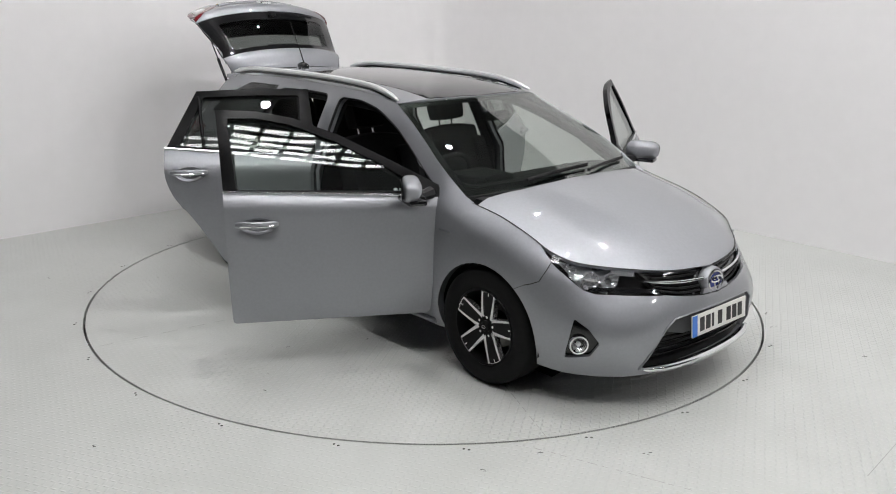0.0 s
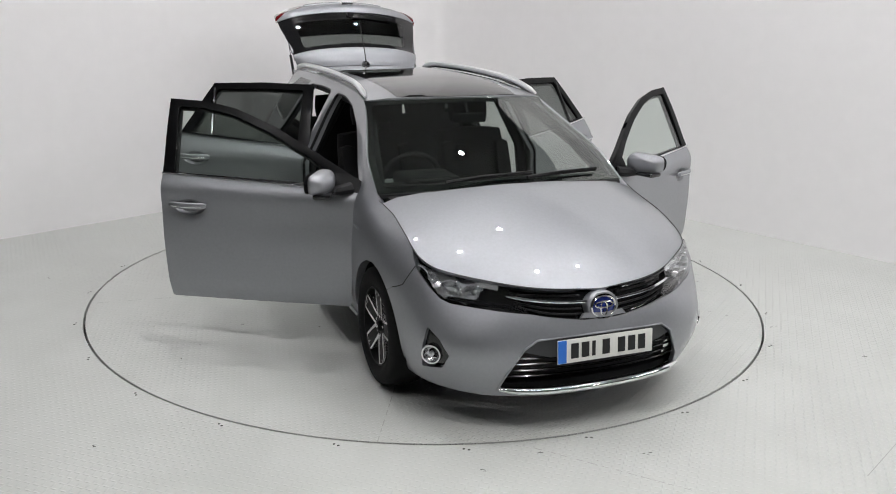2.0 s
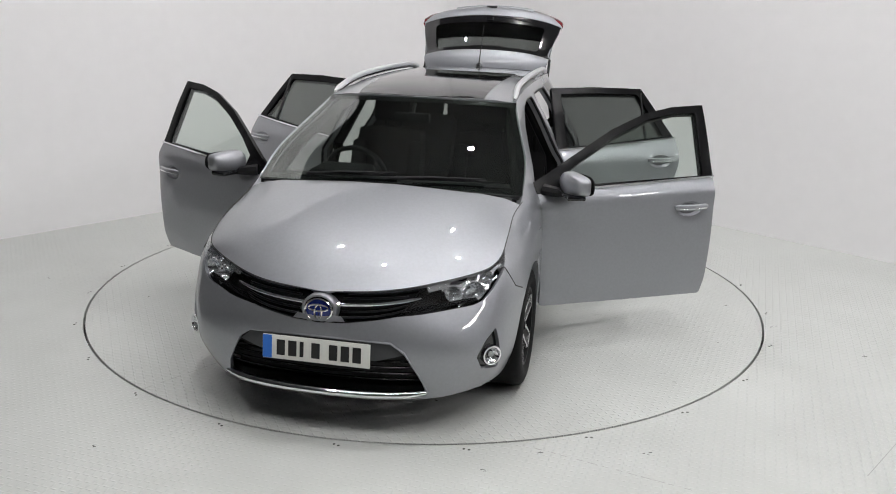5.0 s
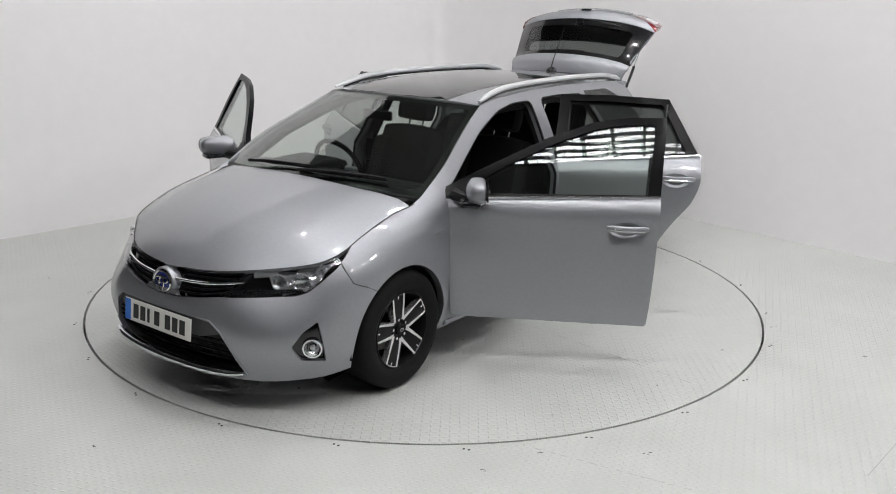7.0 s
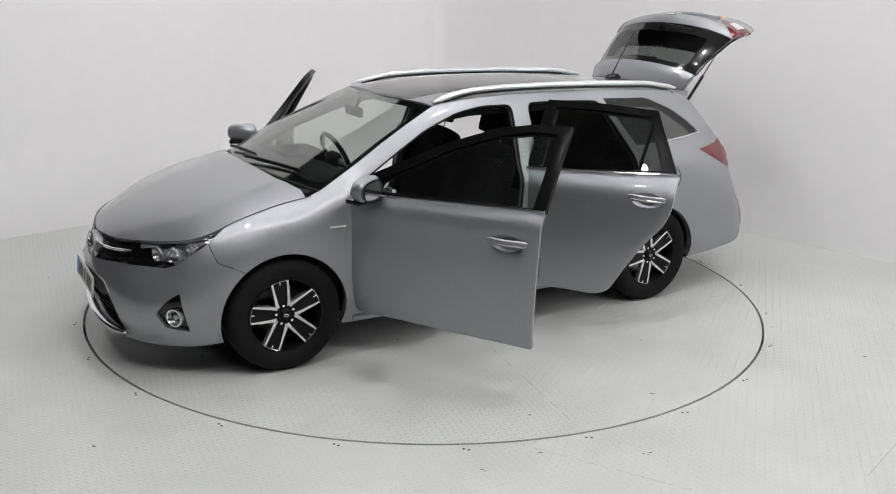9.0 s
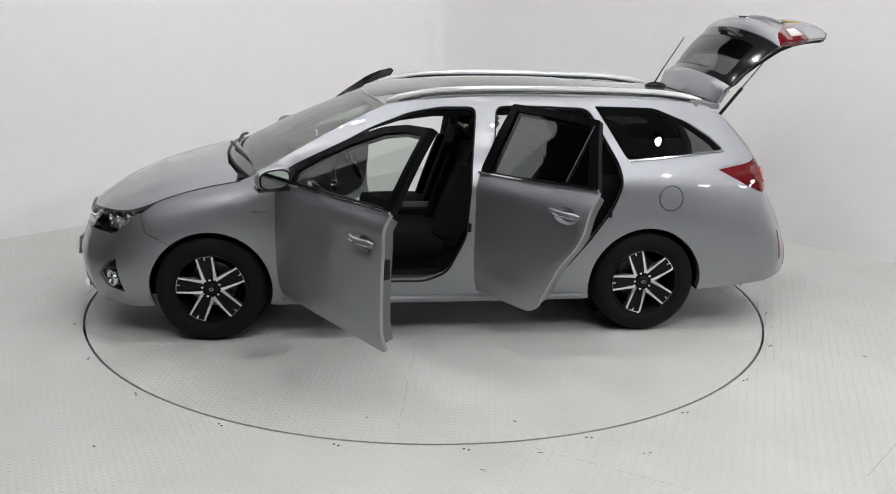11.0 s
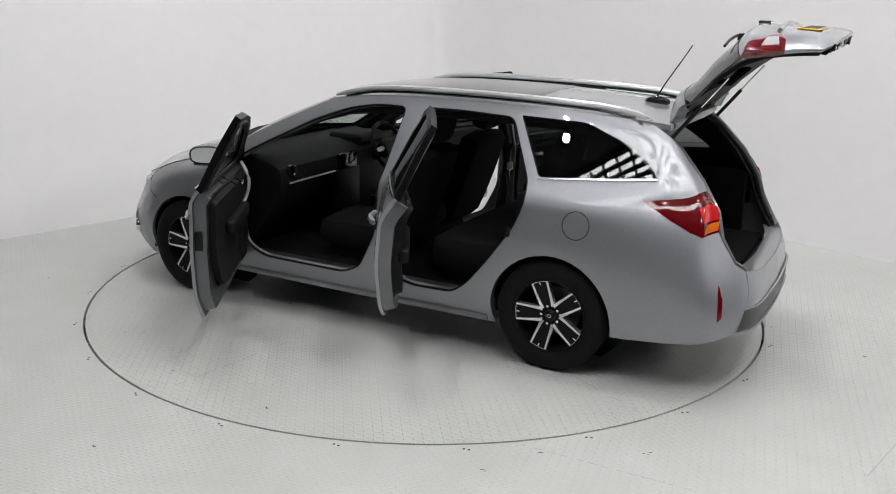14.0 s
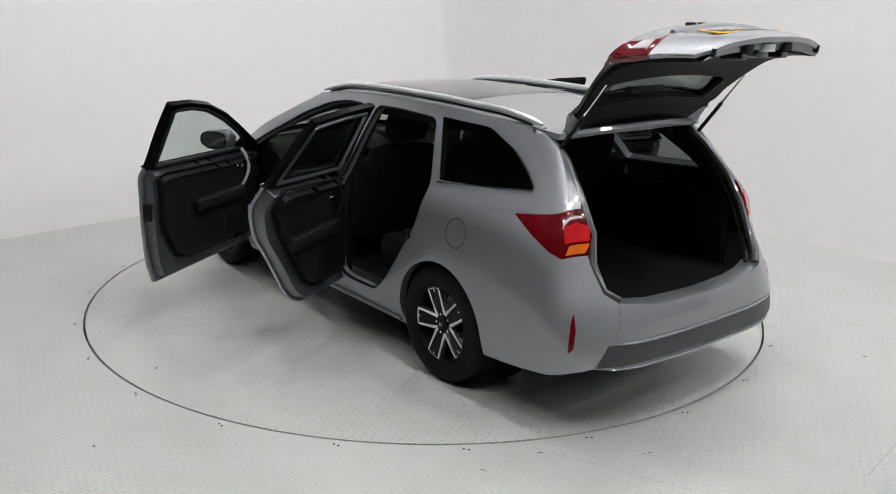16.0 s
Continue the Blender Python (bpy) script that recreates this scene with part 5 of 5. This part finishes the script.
# ---- roof, tail and small fittings ----
for sgn in (1, -1):
    xs = np.linspace(0.27, -1.68, 28)
    path = []
    for i, x in enumerate(xs):
        u = i / 27
        lift = 0.016 + 0.026 * min(1, min(u, 1 - u) / 0.14) ** 0.8
        e = skin(np.array([x]), roof_z(np.array([x])))[0]
        path.append((float(x), sgn * (float(e[1]) - 0.020 * math.sin(math.pi * u) - 0.012), float(e[2]) + lift))
    part("roof_rail", tube(path, [0.008] + [0.019] * 26 + [0.008], 10, flat=0.9), SATIN, car, "raised silver roof rail")
    foot = [(p[0], p[1], p[2] - 0.022) for p in path[1:-1]]
    part("rail_foot", tube(foot, 0.008, 6, flat=1.2), GLOSS, car)
fin = new("roof_aerial")
fin.parent = car
bm = bmesh.new()
bmesh.ops.create_uvsphere(bm, u_segments=18, v_segments=10, radius=1.0)
bmesh.ops.transform(bm, matrix=Matrix.Diagonal((0.075, 0.026, 0.030, 1)), verts=bm.verts)
part("aerial_base", bm, GLOSS, fin, m=pose(-1.575, 0, 1.425))
part("aerial_mast", tube([(-1.565, 0, 1.445), (-1.61, 0, 1.53), (-1.71, 0, 1.69), (-1.745, 0, 1.75)], [0.006, 0.004, 0.0032, 0.003], 6), BLACK, fin)

# cowl, wipers, inside mirror
v, f = sheet([(-0.97, -0.055), (0.97, -0.055), (1.0, 0.02), (-1.0, 0.02)], [], windscreen, 0.06, 0.02, out=(1, 0, 1), lift=-0.012)
link("cowl", v, f, BLACK, car)
v, f = sheet([(-1, 0), (1, 0), (1, 1), (-1, 1)], [fillet([(-0.945, 0.06), (0.945, 0.06), (0.935, 0.95), (-0.935, 0.95)], 0.05)], windscreen, 0.08, 0.004, out=(1, 0, 1), lift=-0.0095)
link("screen_border", v, f, GLOSS, car)
for a0, a1, b0 in ((-0.55, 0.12, 0.03), (0.05, 0.74, 0.03)):
    w = [windscreen(np.array([a]), np.array([b]))[0] + np.array([0.018, 0, 0.02]) for a, b in ((a0, b0), (a0 * 0.6 + a1 * 0.4, b0 + 0.035), (a1, b0 + 0.055))]
    arm = part("wiper", tube([tuple(p) for p in w], [0.010, 0.007, 0.005], 6), BLACK, car)
    w = [p - np.array([0.006, 0, 0.012]) for p in w[1:]] 
    part("wiper_blade", tube([tuple(w[0] + (w[0] - w[1]) * 0.5), tuple(w[1])], 0.006, 6), BLACK, arm)
part("inside_mirror", boxed(0.50, 0.53, -0.11, 0.11, 1.245, 1.305, 0.014, 3), BLACK, car)
part("mirror_stalk", tube([(0.46, 0, 1.35), (0.50, 0, 1.30)], 0.012, 6), BLACK, car)

for sgn in (1, -1):
    # side badge, reflector, lamp inserts
    v, f = sheet(fillet([(0.955, 0.775), (1.05, 0.775), (1.05, 0.785), (0.955, 0.785)], 0.004), [], skin, 0.03, 0.006, lift=0.005, rim=0.002)
    link("wing_badge", sided(v, sgn), f, CHROME, car, flip=sgn < 0)
    v, f = sheet(fillet([(-2.272, 0.44), (-2.305, 0.46), (-2.315, 0.545), (-2.297, 0.622), (-2.283, 0.58)], 0.006), [], skin, 0.03, 0.01, out=(-1, 1, 0), lift=0.003)
    link("rear_reflector", sided(v, sgn), f, REDLENS, car, flip=sgn < 0, label="slim red reflector")
    v, f = sheet(fillet([(-2.06, 0.985), (-2.14, 0.915), (-2.385, 0.925), (-2.375, 0.99), (-2.25, 1.005)], 0.012), [], skin, 0.02, 0.006, out=(-1, 1, 0), lift=0.0075)
    link("lamp_core", sided(v, sgn), f, REDCORE, car, flip=sgn < 0)
    v, f = sheet(fillet([(-2.20, 0.862), (-2.36, 0.872), (-2.385, 0.915), (-2.22, 0.905)], 0.008), [], skin, 0.03, 0.006, out=(-1, 1, 0), lift=0.008)
    link("indicator_lens", sided(v, sgn), f, ORANGE, car, flip=sgn < 0, label="amber indicator lens")
    # bright strip under the rear side window
    path = [at_skin(s, z, 0.003)[0] for s, z in ((-1.165, 1.052), (-1.35, 1.066), (-1.6, 1.085), (-1.80, 1.103))]
    part("waist_strip", tube([(p.x, sgn * p.y, p.z) for p in path], 0.007, 6), CHROME, car)
    # sill and jamb seals
    path = [at_skin(s, 0.232, 0.0)[0] for s in np.linspace(0.90, -0.92, 16)]
    part("sill", tube([(p.x, sgn * p.y, p.z) for p in path], 0.018, 8, flat=0.9), PAINT, car)
    for hole, nm in ((FRONT_HOLE, "front"), (REAR_HOLE, "rear")):
        loop = [at_skin(s, z, -0.012)[0] for s, z in resample(hole, 0.06)]
        part("opening_seal", tube([(p.x, sgn * p.y, p.z) for p in loop], 0.010, 6, closed=True), BLACK, car)
    for s, z in ((-0.20, 0.68), (-1.045, 0.76)):
        p, n = at_skin(s, z, 0.004)
        part("striker", boxed(p.x - 0.012, p.x + 0.012, sgn * p.y - 0.012, sgn * p.y + 0.012, p.z - 0.025, p.z + 0.025, 0.006), BLACK, car)
a = np.linspace(0, 2 * math.pi, 40)[:-1]
loop = [at_skin(-1.425 + 0.076 * math.cos(t), 0.845 + 0.074 * math.sin(t), 0.0003)[0] for t in a]
part("fuel_flap_gap", tube([tuple(p) for p in loop], 0.0028, 5, closed=True), GAPMAT, car)

# rear bumper between the flanks, with its dark lower half
mid = [(-2.50, 0.50), (-2.47, 0.47), (-2.41, 0.368), (-2.55, 0.350), (-2.8, 0.33), (-3.1, 0.325), (-3.1, 0.615), (-2.8, 0.62), (-2.53, 0.655), (-2.53, 0.56)]
v, f = sheet(mid, [], skin, 0.04, 0.03, out=(-1, 0, 0), rim=0.0)
rb = link("rear_bumper", *whole(v, f), PAINT, car)
v, f = sheet([(-2.425, 0.372), (-2.48, 0.475), (-2.8, 0.462), (-3.1, 0.458), (-3.1, 0.36), (-2.8, 0.362)], [], skin, 0.04, 0.02, out=(-1, 0, 0), lift=0.006, rim=0.003)
link("bumper_insert", *whole(v, f), mat("bumper_plastic", (0.045, 0.046, 0.05), rough=0.42, grain=0.12), rb, label="dark grey bumper insert")
for z0, z1 in ((0.482, 0.468), (0.360, 0.345)):
    hp = [at_skin(s, float(hermite([-3.1, -2.8, -2.45], [z1, z1, z0], s)), 0.0)[0] for s in np.linspace(-2.49, -3.1, 12)]
    path = [(p.x - 0.006, p.y, p.z) for p in hp] + [(p.x - 0.008, -p.y, p.z) for p in reversed(hp[:-1])]
    part("bumper_crease", tube(path, [0.0015, 0.004] + [0.007] * 19 + [0.004, 0.0015], 6), PAINT, rb)
hp = [at_skin(s, z, -0.0)[0] for s, z in ((-2.53, 0.65), (-2.65, 0.633), (-2.8, 0.618), (-2.95, 0.614), (-3.1, 0.612))]
vs, fs = [], []
both = [(p.x, p.y, p.z) for p in hp] + [(p.x, -p.y, p.z) for p in reversed(hp[:-1])]
for x, y, z in both:
    vs += [(x, y, z), (x + 0.03, y * 0.99, z + 0.006), (x + 0.10, y * 0.96, z + 0.004), (x + 0.11, y * 0.95, z - 0.05)]
for i in range(len(both) - 1):
    for k in range(3):
        fs.append((4 * i + k, 4 * i + 4 + k, 4 * i + 5 + k, 4 * i + 1 + k))
link("boot_sill", vs, fs, PAINT, rb, flip=True, smooth=50)
# seal and jamb round the tailgate's opening
jamb = [(-1.80, 1.372), (-2.18, 1.25), (-2.32, 1.10), (-2.40, 0.95), (-2.40, 0.82), (-2.45, 0.70), (-2.53, 0.655)]
for sgn in (1, -1):
    inner = []
    for s, z in jamb:
        p, n = at_skin(s, z, 0.0)
        inner.append(Vector((p.x + 0.02, sgn * (p.y - 0.02), p.z)))
    part("boot_jamb", tube(inner, 0.022, 8), PAINT_SHADED, car)
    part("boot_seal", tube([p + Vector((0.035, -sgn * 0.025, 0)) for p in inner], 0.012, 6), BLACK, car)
part("roof_header", tube([(-1.79, -0.50, 1.36), (-1.83, -0.25, 1.375), (-1.84, 0, 1.378), (-1.83, 0.25, 1.375), (-1.79, 0.50, 1.36)], 0.024, 8), PAINT_SHADED, car)

# ---- underbody and inside ----
part("floor_pan", boxed(-1.95, 1.70, -0.66, 0.66, 0.225, 0.30, 0.02), BLACK, car)
part("cabin_floor", boxed(-1.0, 1.15, -0.745, 0.745, 0.30, 0.335, 0.01), CARPET, car)
part("boot_floor", boxed(-2.17, -1.0, -0.56, 0.56, 0.56, 0.60, 0.01), CARPET, car)
for sgn in (1, -1):
    part("boot_side", boxed(-2.03, -1.0, sgn * 0.565 - 0.03, sgn * 0.565 + 0.03, 0.3, 0.98, 0.03), CARPET, car)
    part("boot_wall", boxed(-1.72, -1.0, sgn * 0.63 - 0.06, sgn * 0.63 + 0.06, 0.62, 0.95, 0.04), TRIM, car)
    inner = fillet([(-1.0, 1.36), (-1.17, 1.06), (-1.12, 0.9), (-1.2, 0.72), (-2.1, 0.75), (-2.3, 0.9), (-2.25, 1.1), (-2.05, 1.25), (-1.75, 1.35), (-1.3, 1.38)], 0.03)
    v, f = sheet(inner, [QUARTER], skin, 0.06, 0.01, lift=-0.05)
    link("quarter_lining", sided(v, sgn), f, TRIM, car, flip=sgn < 0)
    path = [at_skin(s, z, -0.07)[0] for s, z in ((1.0, 0.985), (0.665, 1.16), (0.4, 1.275), (0.2, 1.335), (0.0, 1.36), (-0.6, 1.37), (-1.2, 1.36), (-1.7, 1.33))]
    part("roof_lining_edge", tube([(p.x, sgn * p.y, p.z) for p in path], 0.035, 8), TRIM, car)
    path = [at_skin(s, z, -0.065)[0] for s, z in ((-0.30, 1.36), (-0.29, 1.0), (-0.27, 0.6), (-0.25, 0.32))]
    part("centre_pillar_lining", tube([(p.x, sgn * p.y, p.z) for p in path], [0.035, 0.04, 0.05, 0.06], 8), TRIM, car)
    part("sill_step", boxed(-0.95, 0.85, sgn * 0.745 - 0.05, sgn * 0.745 + 0.05, 0.28, 0.345, 0.015), PAINT_SHADED, car)
v, f = sheet([(-1.75, -0.49), (-1.75, 0.49), (0.27, 0.50), (0.36, 0.2), (0.36, -0.2), (0.27, -0.50)], [], roof, 0.08, 0.012, out=(0, 0, 1), lift=-0.036)
link("headlining", v, f, mat("headlining_cloth", (0.05, 0.05, 0.049), rough=0.95, spec=0.1, grain=0.1, grain_scale=90), car)

# dashboard: one profile drawn across the car, with its fittings
prof = [(1.14, 0.955), (1.00, 0.975), (0.80, 0.965), (0.66, 0.935), (0.60, 0.90), (0.585, 0.84), (0.60, 0.74), (0.66, 0.64), (0.72, 0.56), (0.80, 0.48), (0.90, 0.34), (1.14, 0.34)]
vs, fs = [], []
for y in (-0.735, -0.70, 0.70, 0.735):
    k = 0.97 if abs(y) > 0.71 else 1.0
    vs += [(0.9 + (x - 0.9) * k, y * (0.96 if x > 1.0 else 1.0), 0.65 + (z - 0.65) * k) for x, z in prof]
n = len(prof)
for j in range(3):
    for i in range(n):
        fs.append((j * n + i, j * n + (i + 1) % n, (j + 1) * n + (i + 1) % n, (j + 1) * n + i))
fs += [tuple(range(n)), tuple(reversed(range(3 * n, 4 * n)))]
dash = link("dashboard", vs, fs, TRIM, car, label="black moulded dashboard", smooth=40)
part("instrument_hood", boxed(0.62, 0.90, -0.53, -0.20, 0.92, 1.00, 0.035, 4), TRIM, dash)
part("centre_screen", boxed(0.575, 0.60, -0.10, 0.12, 0.80, 0.91, 0.008), GLOSS, dash)
part("centre_panel", boxed(0.57, 0.75, -0.13, 0.15, 0.52, 0.80, 0.02), BLACK, dash)
part("dash_strip", boxed(0.580, 0.592, 0.16, 0.66, 0.795, 0.805, 0.003), SATIN, dash)
for y in (-0.64, 0.64):
    part("air_vent", lathe([(0.020, 0.0), (0.034, -0.012), (0.042, -0.008), (0.042, 0.02)], 20, "x"), GLOSS, dash, m=pose(0.582, y, 0.875))
part("centre_console", boxed(-0.10, 0.75, -0.125, 0.125, 0.33, 0.52, 0.03, 3), TRIM, car)
part("console_bin", boxed(-0.16, 0.14, -0.10, 0.10, 0.50, 0.62, 0.03, 3), TRIM, car)
part("gear_lever", tube([(0.40, 0.02, 0.50), (0.37, 0.02, 0.60), (0.365, 0.02, 0.63)], [0.014, 0.012, 0.026], 8), BLACK, car)
part("handbrake", tube([(0.05, -0.06, 0.52), (0.22, -0.06, 0.60)], 0.016, 8), BLACK, car)
# steering wheel, on the car's right
sw = new("steering_wheel")
sw.parent = car
sw.matrix_basis = pose(0.475, -0.365, 0.905, 0, 24, 0)
ringp = [(0, 0.185 * math.cos(t), 0.185 * math.sin(t)) for t in np.linspace(0, 2 * math.pi, 40)[:-1]]
part("wheel_rim", tube(ringp, 0.016, 8, closed=True), TRIM, sw)
part("airbag_boss", boxed(-0.02, 0.05, -0.075, 0.075, -0.07, 0.055, 0.03, 3), TRIM, sw)
for a in (0, 180, 270):
    c, s = math.cos(radians(a)), math.sin(radians(a))
    part("wheel_spoke", tube([(0.012, 0.05 * c, 0.05 * s), (0.006, 0.175 * c, 0.175 * s)], [0.022, 0.014], 6), SATIN, sw)
part("column", tube([(0.03, 0, 0), (0.24, 0, -0.01)], 0.05, 10), TRIM, sw)


def pad(cx, cy, cz, lx, ly, lz, bulge=0.35, cuts=5):
    """A stuffed cushion."""
    bm = bmesh.new()
    bmesh.ops.create_cube(bm, size=2.0)
    bmesh.ops.subdivide_edges(bm, edges=bm.edges[:], cuts=cuts, use_grid_fill=True)
    for vv in bm.verts:
        x, y, z = vv.co
        vv.co = Vector((x * math.sqrt(1 - bulge * (y * y + z * z) / 2 * 0.7), y * math.sqrt(1 - bulge * (x * x + z * z) / 2 * 0.7), z * math.sqrt(1 - bulge * (x * x + y * y) / 2 * 0.7)))
        vv.co = Vector((vv.co.x * lx / 2 + cx, vv.co.y * ly / 2 + cy, vv.co.z * lz / 2 + cz))
    return bm


def seat(y):
    s = new("front_seat")
    s.parent = car
    tagged(s, "dark cloth front seat")
    part("seat_cushion", pad(0.16, y, 0.50, 0.52, 0.50, 0.17), FABRIC, s)
    part("seat_base", boxed(-0.06, 0.36, y - 0.20, y + 0.20, 0.33, 0.44, 0.02), BLACK, s)
    part("backrest", pad(0, 0, 0.30, 0.15, 0.50, 0.66), FABRIC, s, m=pose(-0.10, y, 0.50, 0, -20, 0))
    for d in (-1, 1):
        part("side_bolster", pad(0.045, d * 0.20, 0.27, 0.15, 0.10, 0.50), FABRIC, s, m=pose(-0.10, y, 0.50, 0, -20, 0))
        part("headrest_post", tube([(0, d * 0.06, 0.60), (0, d * 0.06, 0.70)], 0.006, 6), CHROME, s, m=pose(-0.10, y, 0.50, 0, -20, 0))
    part("headrest", pad(0.0, 0, 0.75, 0.11, 0.27, 0.18), FABRIC, s, m=pose(-0.10, y, 0.50, 0, -18, 0))


seat(0.36)
seat(-0.36)
bench = new("rear_seat")
bench.parent = car
tagged(bench, "dark cloth rear bench seat")
part("seat_cushion", pad(-0.72, 0, 0.50, 0.54, 1.34, 0.20, 0.2), FABRIC, bench)
part("seat_base", boxed(-1.0, -0.55, -0.62, 0.62, 0.33, 0.46, 0.02), BLACK, bench)
for y, w in ((-0.36, 0.56), (0.20, 0.56), (0.53, 0.20)):
    part("backrest", pad(0, 0, 0.30, 0.16, w if w > 0.3 else 0.24, 0.62, 0.2), FABRIC, bench, m=pose(-0.96, y, 0.50, 0, -20, 0))
for y in (-0.36, 0.0, 0.36):
    part("headrest", pad(0, 0, 0.67, 0.10, 0.33, 0.20), FABRIC, bench, m=pose(-0.97, y, 0.50, 0, -18, 0))
part("bench_back_panel", boxed(-0.03, 0.0, -0.60, 0.60, 0, 0.58, 0.01), CARPET, bench, m=pose(-1.06, 0, 0.52, 0, -20, 0))


# ---- louvred light boxes under the ceiling ----
def light_box(nx, ny, cx, cy, label):
    lamp = new("ceiling_light")
    tagged(lamp, label, "ceiling light", "ceiling lights")
    w, d = nx * cx / 2, ny * cy / 2
    part("tray", boxed(-w - 0.04, w + 0.04, -d - 0.04, d + 0.04, 0.014, 0.08, 0.006), CEIL, lamp)
    part("diffuser", boxed(-w, w, -d, d, 0.0, 0.012, 0.002), TUBE_GLOW, lamp)
    for i in range(nx + 1):
        x = -w + i * cx
        part("louvre", boxed(x - 0.02, x + 0.02, -d, d, -0.03, -0.002, 0), CEIL, lamp)
    for j in range(ny + 1):
        y = -d + j * cy
        part("louvre", boxed(-w, w, y - 0.034, y + 0.034, -0.028, -0.003, 0), CEIL, lamp)
    return lamp


light_box(28, 5, 0.29, 0.17, "long bank of bright tubes behind a dark louvre grid").matrix_basis = pose(0.8, -5.3, HIGH - 0.08)


def spot_lamp():
    lamp = new("ceiling_spot")
    tagged(lamp, "small bright round downlight in a dark housing under the ceiling", "ceiling spot", "ceiling spots")
    part("housing", lathe([(0.085, -0.01), (0.095, 0.0), (0.095, 0.10), (0.001, 0.10)], 24, "z"), CEIL, lamp)
    part("lamp_disc", lathe([(0.001, -0.004), (0.065, -0.004), (0.07, 0.004), (0.07, 0.01), (0.001, 0.01)], 24, "z"), SPOT_GLOW, lamp)
    return lamp


spot = spot_lamp()
SPOTS = [(-2.9, -4.2), (-0.2, -4.0), (2.4, -4.4), (5.2, -4.4), (-0.5, -0.9), (1.8, -1.2), (4.3, -2.2), (0.9, 1.9), (3.3, -0.5), (-1.8, 0.7)]
spot.matrix_basis = pose(*SPOTS[0], HIGH - 0.10)
for x, y in SPOTS[1:]:
    copy_thing(spot, pose(x, y, HIGH - 0.10))


def flood_lamp(x, y, z):
    """A rectangular flood lamp on a rod from the ceiling, tilted to the turntable; it shines along -z."""
    lamp = new("flood_lamp")
    tagged(lamp, "rectangular white flood lamp in a dark tilted housing", "flood lamp", "flood lamps")
    lamp.matrix_basis = m = look((x, y, z), (0, 1.0, 1.0))
    part("housing", boxed(-0.34, 0.34, -0.24, 0.24, 0.0, 0.10, 0.02), CEIL, lamp)
    part("lamp_panel", boxed(-0.30, 0.30, -0.20, 0.20, -0.012, -0.002, 0.003), FLOOD_GLOW, lamp)
    rod = [m.inverted() @ Vector(q) for q in ((x, y, z), (x, y, HIGH + 0.01))]
    part("hanger", tube([rod[0] + Vector((0, 0, 0.06)), rod[1]], 0.022, 8), CEIL, lamp)


for x, y in ((9.2, -4.6), (9.2, -3.4), (8.4, -7.4)):
    flood_lamp(x, y, 5.3)


# ---- what moves ----
def motions():
    for thing, off in ((car, OFF), (turntable, (0, 0))):
        walk(thing, [(t, pose(0, 0, 0, 0, 0, a) @ pose(off[0], off[1], 0)) for t, a in TURN])


motions()
